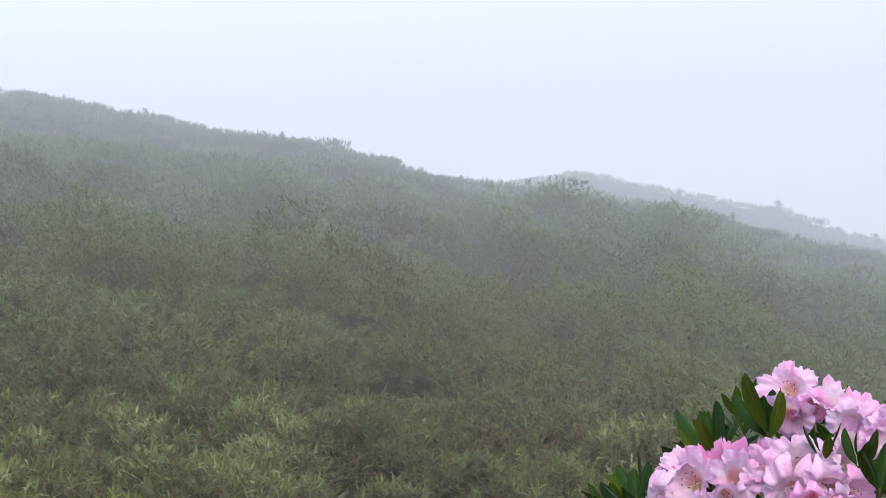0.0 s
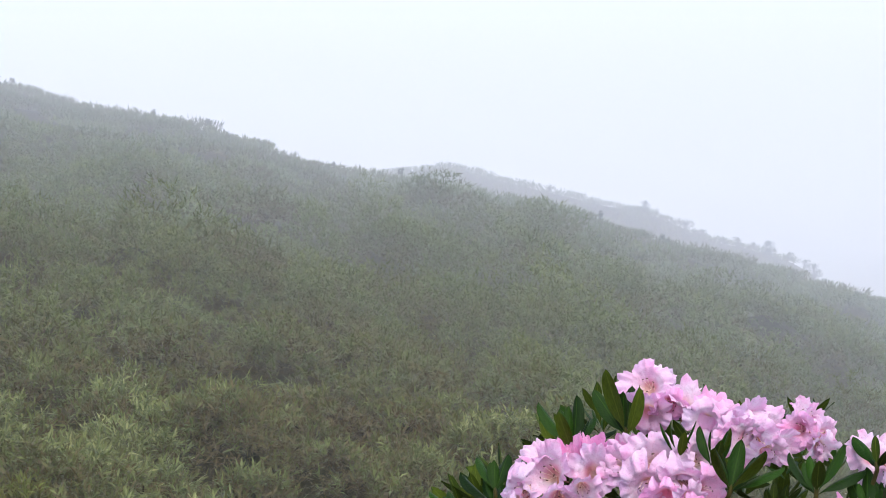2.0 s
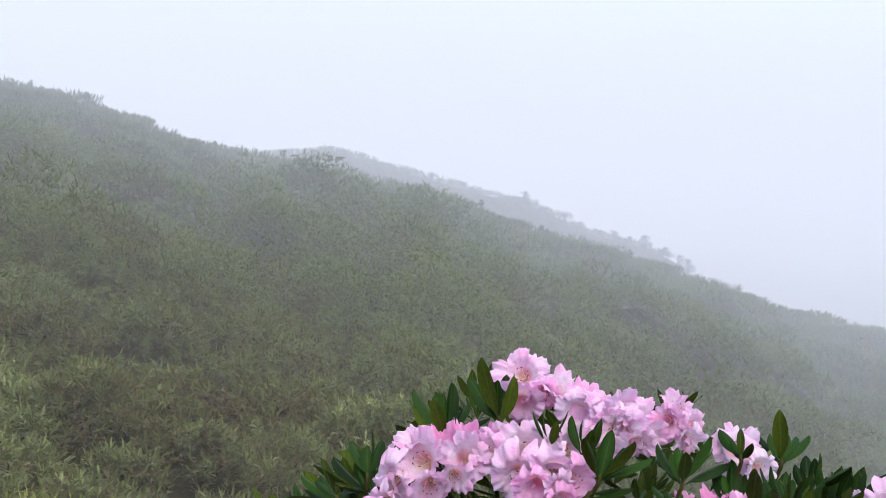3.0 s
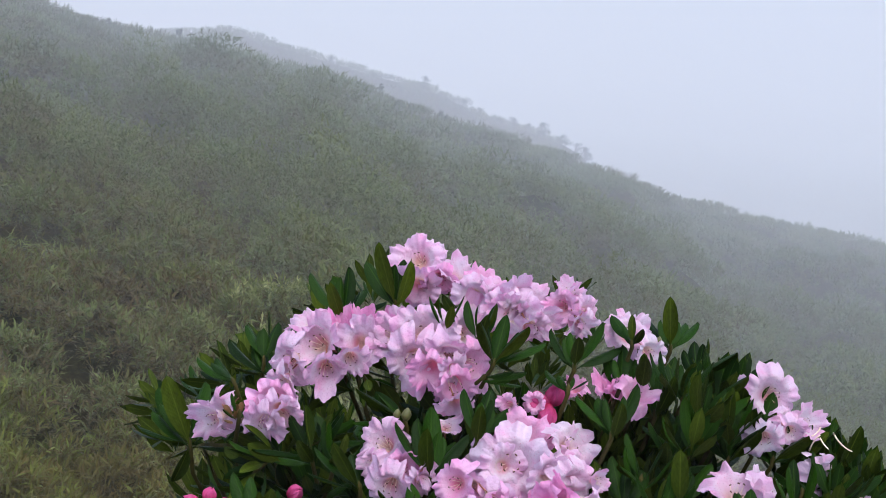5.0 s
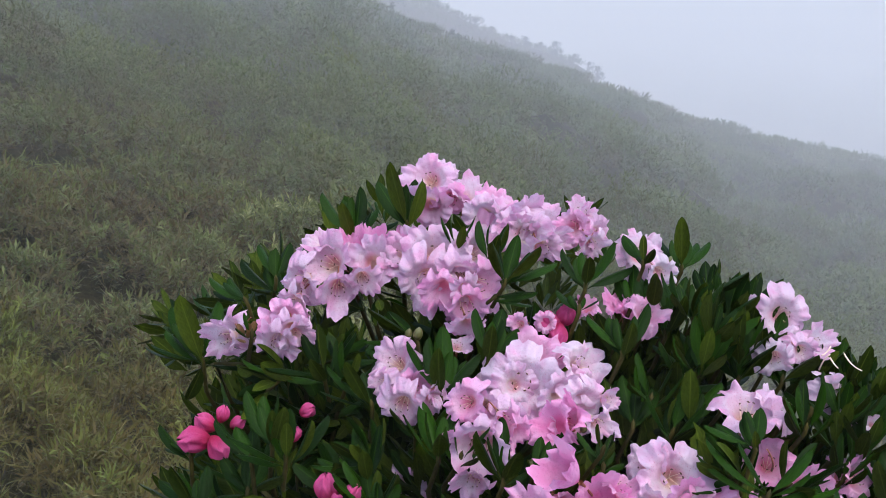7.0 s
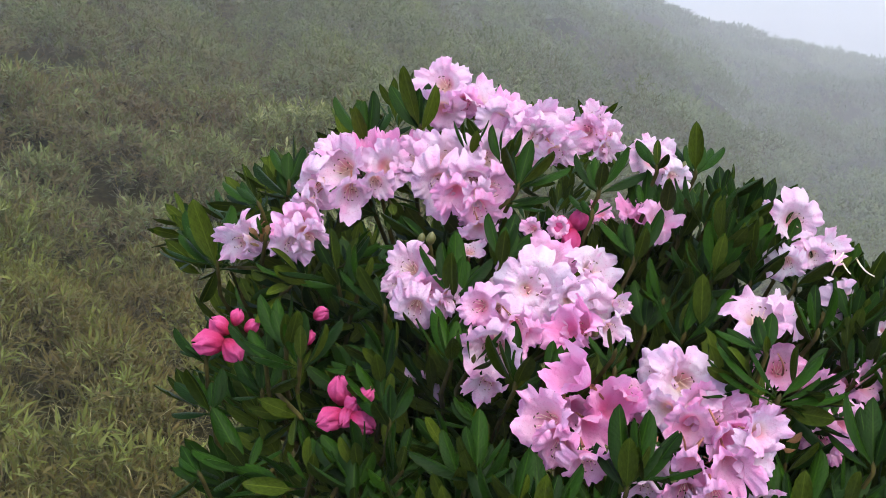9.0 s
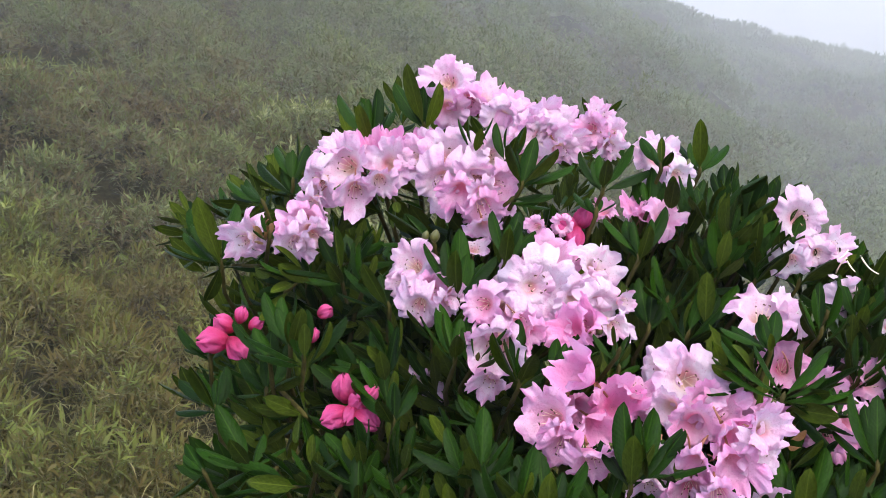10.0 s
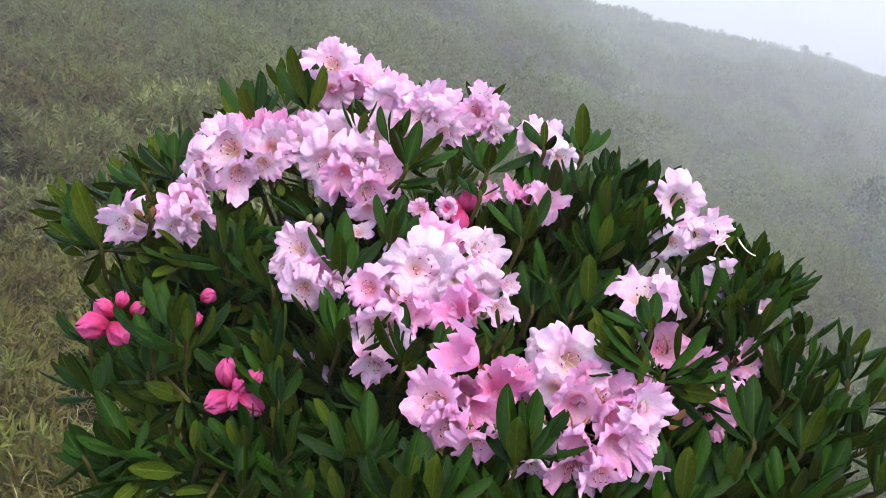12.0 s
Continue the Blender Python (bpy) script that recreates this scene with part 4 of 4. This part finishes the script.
def inner_whorls(g):
    """Leaves deeper in the crown, down its skirt and round its far side."""
    tips = [(Vector(w[:3]), facing(w[3], w[4]), w[5]) for whorls in BOUGHS.values() for w in whorls]
    tips += [(Vector(w[:3]), facing(*w[3][0][:2]), 0.055) for shoots in FANS.values() for w in shoots]
    heart = Vector((0.47, 1.47, 0.75))
    out = []
    for i in range(620):
        p, axis, length = tips[g.integers(0, len(tips))]
        near = sorted(tips, key=lambda t: (t[0] - p).length)[1:7]
        other = near[g.integers(0, len(near))]
        at = p.lerp(other[0], g.uniform(0.2, 0.8))
        at = at.lerp(heart, g.uniform(0.1, 0.28))
        whorl = whorl_poses(at, (axis + other[1] + Vector((g.normal(), g.normal(), g.normal())) * 0.4).normalized(), length, int(g.integers(6, 9)), g)
        # the side towards the path is thin, with dark hollows
        if at.x > 0.3 or i % 2:
            out += whorl
    for i in range(420):
        p, axis, length = tips[g.integers(0, len(tips))]
        near = sorted(tips, key=lambda t: (t[0] - p).length)[1:6]
        at = p.lerp(near[g.integers(0, len(near))][0], g.uniform(0.3, 0.7)).lerp(heart, g.uniform(0.09, 0.15)) - Vector((0, 0, 0.015))
        if at.z > 1.27 or at.z > 1.2 and at.x < 0.5:
            continue
        at = at.lerp(heart, 0.04 if at.x > 0.38 else 0.11)
        whorl = whorl_poses(at, (Vector((0, -0.1, 1)) + Vector((g.normal(), g.normal(), g.normal())) * 0.22).normalized(), 0.047, int(g.integers(5, 8)), g)
        if at.x > 0.3 or i % 3 == 0:
            out += whorl
    for p, axis, length in tips:
        if p.z > 0.75 and g.uniform() < 0.7:
            at = Vector((p.x + g.normal(0, 0.03), 2 * heart.y + 0.14 - p.y, p.z - g.uniform(0.02, 0.1)))
            out += whorl_poses(at, Vector((axis.x, 0.5, abs(axis.z))).normalized(), length, 7, g)
        if p.z < 0.95:
            at = p.lerp(Vector((BUSH_BASE.x, BUSH_BASE.y, p.z)), g.uniform(0.1, 0.35)) - Vector((0, 0, g.uniform(0.1, 0.45)))
            out += whorl_poses(at, Vector((axis.x, axis.y, 0.5)).normalized(), length, 7, g)
    # the rounded top behind the flowers
    for i in range(150):
        x, y = g.uniform(0.12, 0.76), g.uniform(1.36, 1.95)
        z = 1.09 - 1.6 * (x - 0.42) ** 2 - 0.9 * max(0, y - 1.6) ** 2 - g.uniform(0, 0.12)
        out += whorl_poses(Vector((x, y, z)), Vector((x - 0.42, y - 1.5, 0.6)).normalized(), 0.07, 7, g)
    # the skirt that hides the stems down to the ground
    for i in range(170):
        a, z = g.uniform(0, 6.28), g.uniform(0.12, 0.78)
        reach = (0.29 + 0.1 * math.sin(math.pi * z)) * g.uniform(0.65, 0.9)
        at = Vector((heart.x + math.sin(a) * reach * 1.2, heart.y + 0.06 + math.cos(a) * reach, z))
        out += whorl_poses(at, Vector((math.sin(a), math.cos(a), 0.7)).normalized(), 0.1, 7, g)
    # the dense shoulder beyond the flank
    for x, y, z in ((0.607, 1.230, 1.233), (0.633, 1.240, 1.233), (0.569, 1.178, 1.229), (0.596, 1.171, 1.214), (0.558, 1.210, 1.242), (0.640, 1.216, 1.203),
                    (0.690, 1.195, 1.188), (0.701, 1.174, 1.181), (0.722, 1.172, 1.176), (0.730, 1.152, 1.168), (0.672, 1.103, 1.173),
                    (0.658, 1.183, 1.172), (0.695, 1.092, 1.152), (0.738, 1.141, 1.155), (0.550, 1.157, 1.208)):
        out += whorl_poses(Vector((x, y, z)), Vector((0.12 + g.normal(0, 0.15), -0.25 + g.normal(0, 0.15), 1)).normalized(), 0.056, 9, g)
    return out


build_leaves(leaf_poses, inner_whorls(leaf_rng))


def corolla(seed, open_by):
    """A wide bell of five broad ruffled lobes, 1 unit wide, mouth at the origin, its tube reaching back along -z."""
    g = np.random.default_rng(seed)
    around, rings = 90, 12
    tilt, twist, size = g.uniform(-0.36, 0.26, 5), g.uniform(-0.42, 0.42, 5), g.uniform(0.86, 1.16, 5)
    waves = [(g.uniform(0.7, 1.6), g.uniform(0, 6.28), g.uniform(0.6, 1.1)) for _ in range(15)]
    verts, along = [], []
    for i in range(rings):
        s = i / (rings - 1)
        for j in range(around):
            t = 2 * math.pi * j / around
            k = min(4, int(t / (2 * math.pi / 5)))
            u = t / (2 * math.pi / 5) - k - 0.5
            outer = max(0.0, (s - 0.45) / 0.55)
            reach = s * (1 - 0.36 * abs(2 * u) ** 7 * outer) * (1 + (size[k] - 1) * outer * (1 - abs(2 * u) ** 4))
            reach *= 1 - 0.05 * outer * math.exp(-(u / 0.08) ** 2)
            flare = max(0.0, (reach - 0.32) / 0.68)
            r = 0.004 + 0.216 * min(1, reach / 0.4) ** 0.7 + 0.33 * flare ** 0.9 * (0.3 + 0.7 * open_by)
            z = -0.46 + 0.38 * min(1, reach / 0.55) ** 0.8 + 0.08 * flare
            z += (1 - open_by) * 0.34 * flare - open_by * 0.14 * flare ** 2.4
            rim, edge = flare ** 1.4, 1 - abs(2 * u) ** 5
            z += rim * edge * (tilt[k] + twist[k] * u * 1.4)
            (f0, p0, h0), (f1, p1, h1), (f2, p2, h2) = waves[k * 3:k * 3 + 3]
            a = 2 * math.pi * u
            z += rim * (0.08 * h0 * math.sin(f0 * a + p0) * edge + 0.05 * h1 * math.sin((f1 + 1.6) * a + p1))
            z += flare ** 2.5 * 0.034 * h2 * math.sin((f2 + 3.2) * a + p2)
            r += flare ** 3 * (0.02 * h1 * math.sin((f2 + 2.6) * a + p0) + 0.008 * flare ** 2 * math.sin((f0 + 5.5) * a + p1))
            z += 0.025 * flare * math.exp(-(u / 0.16) ** 2) * open_by
            verts.append((r * math.cos(t), r * math.sin(t), z))
            along.append(s)
    quads = [(i * around + j, i * around + (j + 1) % around, (i + 1) * around + (j + 1) % around, (i + 1) * around + j)
             for i in range(rings - 1) for j in range(around)]
    n0 = len(verts)
    # the short stalk behind the tube
    for i, (zz, rr) in enumerate(((-0.85, 0.02), (-0.56, 0.025), (-0.505, 0.045))):
        for j in range(6):
            verts.append((rr * math.cos(j * math.pi / 3) + (0.06 if i == 0 else 0), rr * math.sin(j * math.pi / 3), zz))
            along.append(0)
    quads += [(n0 + i * 6 + j, n0 + i * 6 + (j + 1) % 6, n0 + (i + 1) * 6 + (j + 1) % 6, n0 + (i + 1) * 6 + j) for i in range(2) for j in range(6)]
    me = grid_mesh("flower", verts, quads, True)
    me.polygons.foreach_set("material_index", np.array([0] * ((rings - 1) * around) + [1] * 12, np.int32))
    me.attributes.new("along", "FLOAT", "POINT").data.foreach_set("value", np.array(along, np.float32))
    return me


def stamen_mesh():
    """One filament that curves outwards from the flower's foot to a dark anther."""
    bm = bmesh.new()
    end = Vector((0.14, 0, -0.06))
    tube(bm, bend(Vector((0.025, 0, -0.48)), end, -0.03, 4), [0.006, 0.0055, 0.005, 0.005, 0.004], 4)
    n = len(bm.faces)
    tube(bm, [end - Vector((0.004, 0.022, 0.004)), end + Vector((0.002, 0, 0.004)), end + Vector((0, 0.022, 0.002))], [0.007, 0.013, 0.007], 5)
    bm.faces.ensure_lookup_table()
    for f in bm.faces[n:]:
        f.material_index = 1
    me = bpy.data.meshes.new("stamen")
    bm.to_mesh(me)
    bm.free()
    me.materials.append(FILAMENT)
    me.materials.append(ANTHER)
    return me


OPEN = {}
for sort in range(4):
    OPEN[sort] = []
    for v in range(7):
        me = corolla(40 + sort * 11 + v, {0: 0.74, 1: 0.6, 2: 0.3, 3: 0.86}[sort] + 0.05 * v)
        me.materials.append(PETAL[sort])
        me.materials.append(STALK)
        OPEN[sort].append(me)
STAMEN = stamen_mesh()


def bud_mesh(seed):
    """A plump bud with overlapping furled petals, one unit long along z."""
    g = np.random.default_rng(seed)
    around, rings = 40, 14
    verts, along = [], []
    for i in range(rings):
        s = i / (rings - 1)
        for j in range(around):
            t = 2 * math.pi * j / around
            r = 0.35 * math.sin(math.pi * min(0.985, s ** 1.2)) ** 0.52 + 0.02
            fold = math.cos(5 * t + 3.2 * s + seed)
            r *= 1 + 0.16 * s * fold - 0.42 * s * max(0, math.cos(5 * t - 3.5 * s + seed)) ** 6 + 0.05 * math.sin(8 * t + 9 * s)
            verts.append((r * math.cos(t) + 0.05 * s * seed % 0.07, r * math.sin(t), 0.96 * (s - 0.5) + 0.07 * s * fold))
            along.append(s)
    quads = [(i * around + j, i * around + (j + 1) % around, (i + 1) * around + (j + 1) % around, (i + 1) * around + j)
             for i in range(rings - 1) for j in range(around)]
    me = grid_mesh("flower_bud", verts, quads, True)
    me.attributes.new("along", "FLOAT", "POINT").data.foreach_set("value", np.array(along, np.float32))
    me.materials.append(BUD)
    return me


def build_flowers():
    g = np.random.default_rng(5)
    words = {0: "pale pink ruffled open flower", 1: "rose pink ruffled open flower", 2: "deep pink half-open flower", 3: "blush white ruffled open flower"}
    for name, flowers in TRUSSES.items():
        for x, y, z, turn, tilt, width, sort in flowers:
            ob = link_mesh("flower", OPEN[sort][g.integers(0, 7)], [], bush, words[sort])
            ob.matrix_parent_inverse = BACK
            ob.matrix_basis = aim(Vector((x, y, z)), facing(turn, tilt), g.uniform(0, 6.28), width * 1.05)
            if width < 0.056 and g.uniform() < 0.55:
                d = facing(turn, tilt)
                shift = Vector((g.normal(), g.normal(), g.normal())) * 0.011 - d * 0.02
                extra = link_mesh("flower", OPEN[sort][g.integers(0, 7)], [], bush, words[sort])
                extra.matrix_parent_inverse = BACK
                extra.matrix_basis = aim(Vector((x, y, z)) + shift, (d + shift * 14).normalized(), g.uniform(0, 6.28), width)
            if sort != 2 and g.uniform() < 0.85:
                for k in range(7):
                    st = link_mesh("stamen", STAMEN, [], ob)
                    st.matrix_basis = Matrix.Rotation(k * 0.9 + g.uniform(-0.3, 0.3), 4, "Z") @ Matrix.Rotation(g.uniform(-0.16, 0.12), 4, "Y")
    buds = [bud_mesh(1), bud_mesh(2)]
    for name, group in BUD_CLUSTERS.items():
        for x, y, z, turn, tilt, length in group:
            ob = link_mesh("flower_bud", buds[g.integers(0, 2)], [], bush, "closed crimson-pink flower bud")
            ob.matrix_parent_inverse = BACK
            ob.matrix_basis = aim(Vector((x, y, z)), facing(turn, tilt), g.uniform(0, 6.28), length)


build_flowers()


# ---------------------------------------------------------------- scrub and stalks along the ridges
def part(name, bm, mat, parent, label=""):
    return link_mesh(name, bm, [mat], parent, label)


def leaf_tuft(bm, g, centre, radius, count, size):
    """A loose clump of small pointed leaves."""
    for _ in range(count):
        d = Vector((g.normal(), g.normal(), g.normal() * 0.8)).normalized()
        p = centre + Vector((d.x * radius.x, d.y * radius.y, d.z * radius.z)) * g.uniform(0.3, 1.0)
        way = (d + Vector((g.normal(), g.normal(), g.normal() + 0.5)) * 0.6).normalized() * size * g.uniform(0.6, 1.2)
        side = way.cross(Vector((g.normal(), g.normal(), g.normal()))).normalized() * size * 0.2
        bm.faces.new([bm.verts.new(q) for q in (p, p + way * 0.5 + side, p + way, p + way * 0.5 - side)])


def ridge_shrub(turn, distance, height, seed, lopsided=0.0):
    """A wind-bent shrub: a forked stem and a few flat, ragged clumps."""
    g = np.random.default_rng(seed)
    x, y = distance * math.sin(radians(turn)), distance * math.cos(radians(turn))
    z = float(ground_height(np.array([x]), np.array([y]))[0])
    ob = tagged(new("ridge_shrub"), "small wind-bent dark shrub standing on the misty ridge", "shrub", "shrubs along the ridge") if distance > 100 else \
        tagged(new("slope_shrub"), "dark bushy shrub on the falling misty slope", "shrub", "shrubs on the slope")
    ob.location = (x, y, z)
    stem, crown = bmesh.new(), bmesh.new()
    top = Vector((lopsided * height, 0, height * 0.9))
    tube(stem, bend(Vector((0, 0, -0.3)), top, 0.1), [height * (0.045 - 0.005 * i) for i in range(7)])
    for k in range(6):
        h = 0.18 + 0.15 * k
        reach = height * g.uniform(0.15, 0.42) * (1.25 - h)
        a = g.uniform(0, 6.28)
        end = top * h + Vector((math.cos(a) * reach + lopsided * 0.2 * height, math.sin(a) * reach, height * g.uniform(0.02, 0.14)))
        tube(stem, bend(top * (h - 0.12), end, 0.02, 3), [height * 0.02, height * 0.015, height * 0.01, height * 0.006], 5)
        leaf_tuft(crown, g, end, Vector((0.32, 0.3, 0.13)) * height, 90, height * 0.09)
    leaf_tuft(crown, g, top, Vector((0.13, 0.13, 0.16)) * height, 90, height * 0.09)
    part("trunk", stem, BARK, ob)
    part("crown", crown, FAR_SCRUB, ob)


def stalk(turn, distance, height, seed, leafy):
    """A tall bamboo culm or dead flower stem that stands above the thicket."""
    g = np.random.default_rng(seed)
    x, y = distance * math.sin(radians(turn)), distance * math.cos(radians(turn))
    z = float(ground_height(np.array([x]), np.array([y]))[0])
    ob = tagged(new("bamboo_stalk"), "lone leafy bamboo culm above the thicket" if leafy else "bare dry stalk above the thicket", "stalk", "stalks along the crest")
    ob.location = (x, y, z)
    bm = bmesh.new()
    lean = Vector((g.normal(0, 0.18), g.normal(0, 0.1), 1)) * height
    tube(bm, bend(Vector((0, 0, -0.2)), lean, 0.05), [height * 0.016] * 3 + [height * 0.012] * 4, 5)
    part("stem", bm, BARK, ob)
    if leafy:
        bm = bmesh.new()
        for h in (0.7, 0.86, 1.0):
            leaf_tuft(bm, g, lean * h, Vector((0.13, 0.13, 0.1)) * height, 26, height * 0.22)
        part("crown", bm, FAR_SCRUB, ob)


for i, (turn, distance, height, lopsided) in enumerate([
        (13.2, 235, 2.4, 0.2), (13.45, 235, 1.6, -0.3), (14.8, 235, 1.5, 0.4), (15.4, 235, 1.6, 0.4), (16.5, 235, 1.7, -0.3), (17.1, 235, 2.2, -0.2),
        (17.5, 235, 1.8, 0.3), (18.05, 235, 2.7, 0.2), (18.4, 234, 1.9, -0.4), (18.9, 234, 2.0, 0.3), (19.5, 234, 2.1, 0.3), (20.0, 234, 3.2, 0.0),
        (20.3, 234, 2.6, 0.15), (9.3, 237, 1.2, 0.4), (5.3, 237, 1.2, 0.3), (5.9, 237, 1.0, -0.3), (32.7, 164, 1.9, -0.5), (33.1, 164, 1.5, 0.5),
        (35.9, 52, 2.5, 0.05), (36.5, 49, 2.1, -0.1), (37.3, 48, 2.6, 0.1), (36.2, 45, 1.4, 0.2)]):
    if distance > 200:
        distance, height = 258, height * 1.05
    ridge_shrub(turn, distance, height, 60 + i, lopsided)
for i, (turn, distance, height, leafy) in enumerate([(11.37, 118, 2.1, True), (14.0, 120, 2.0, True), (14.4, 120, 1.9, True), (3.28, 123, 2.2, True), (-4.44, 138, 2.0, True),
                                                     (-2.24, 131, 1.9, True), (-11.8, 157, 2.4, True), (-9.8, 152, 2.6, False), (-13.7, 158, 2.6, False), (17.4, 123, 2.0, False),
                                                     (20.3, 128, 2.2, False), (20.9, 128, 1.9, True), (12.6, 118, 1.8, False), (14.3, 120, 1.9, False), (21.2, 130, 1.8, False),
                                                     (-6.5, 144, 2.0, True), (0.6, 125, 1.8, True), (9.2, 118, 2.4, False)]):
    stalk(turn, distance, height * 0.5, 90 + i, leafy)


# ---------------------------------------------------------------- withered styles and leaf buds on the bush
def bush_curve(name, mat, points, radius, label):
    bm = bmesh.new()
    a, mid, b = (Vector(p) for p in points)
    pts = [(a * (1 - t) + mid * t) * (1 - t) + (mid * (1 - t) + b * t) * t for t in (i / 6 for i in range(7))]
    tube(bm, pts, [radius * (1 - 0.06 * i) for i in range(7)], 6)
    ob = link_mesh(name, bm, [mat], bush, label)
    ob.matrix_parent_inverse = BACK


STYLES = [((0.463, 0.984, 1.094), (0.465, 0.980, 1.117), (0.458, 0.987, 1.127)),
          ((0.467, 0.981, 1.093), (0.466, 0.980, 1.117), (0.475, 0.977, 1.125)),
          ((0.468, 0.978, 1.092), (0.476, 0.967, 1.113), (0.484, 0.953, 1.115)),
          ((0.151, 1.378, 1.175), (0.145, 1.363, 1.190), (0.151, 1.355, 1.198)),
          ((0.154, 1.375, 1.175), (0.159, 1.350, 1.191), (0.162, 1.330, 1.190)),
          ((0.149, 1.377, 1.173), (0.139, 1.356, 1.183), (0.137, 1.366, 1.188)),
          ((0.585, 1.064, 1.142), (0.579, 1.048, 1.157), (0.576, 1.061, 1.164))]
PALE_STYLES = [((0.692, 1.185, 1.221), (0.679, 1.151, 1.214), (0.679, 1.135, 1.213)),
          ((0.707, 1.176, 1.215), (0.698, 1.145, 1.211), (0.703, 1.133, 1.211)),
          ((0.674, 1.160, 1.203), (0.673, 1.154, 1.216), (0.677, 1.149, 1.222)),
          ((0.701, 1.188, 1.223), (0.677, 1.151, 1.223), (0.668, 1.149, 1.221))]
LEAF_BUDS = [(0.479, 1.192, 1.217, 0.012), (0.300, 1.259, 1.204, 0.014), (0.292, 1.264, 1.204, 0.011), (0.422, 1.112, 1.163, 0.01), (0.548, 1.014, 1.130, 0.012), (0.555, 1.268, 1.278, 0.01)]
BRACTS = [(0.461, 0.961, 1.105), (0.147, 1.340, 1.183), (0.551, 0.983, 1.119)]
for points in STYLES:
    bush_curve("style", STALK, points, 0.0011, "bent rust-orange style left by a fallen flower")
for points in PALE_STYLES:
    bush_curve("style", FILAMENT, points, 0.0009, "pale curled style of a withered flower")
BRACT = plain_material("amber_bract", (0.07, 0.03, 0.008), (0.19, 0.09, 0.024), 90.0, 0.6)
BRACT_MESHES = []
for curl, fold in ((0.25, 0.5), (-0.2, 0.7)):
    v, q, kind_of_face, blade = leaf_geometry(curl, fold)
    me = grid_mesh("bract", v * (1.6, 1, 1), q, True)
    me.materials.append(BRACT)
    BRACT_MESHES.append(me)
bract_rng = np.random.default_rng(77)
for x, y, z in BRACTS:
    for m, k in whorl_poses(Vector((x, y, z)), Vector((-0.1, -0.55, 0.8)).normalized(), 0.018, 6, bract_rng):
        ob = link_mesh("bract", BRACT_MESHES[k % 2], [], bush, "withered amber bract of a fallen truss")
        ob.matrix_parent_inverse = BACK
        ob.matrix_basis = m
for x, y, z, length in LEAF_BUDS:
    bm = bmesh.new()
    up = Vector((0.1, -0.2, 1)).normalized()
    at = Vector((x, y, z))
    tube(bm, [at + up * length * t for t in (0, 0.2, 0.45, 0.7, 0.9, 1.0)], [length * w for w in (0.14, 0.3, 0.36, 0.27, 0.12, 0.02)], 8)
    ob = link_mesh("leaf_bud", bm, [BUD_SCALE], bush, "plump yellow-green leaf bud")
    ob.matrix_parent_inverse = BACK
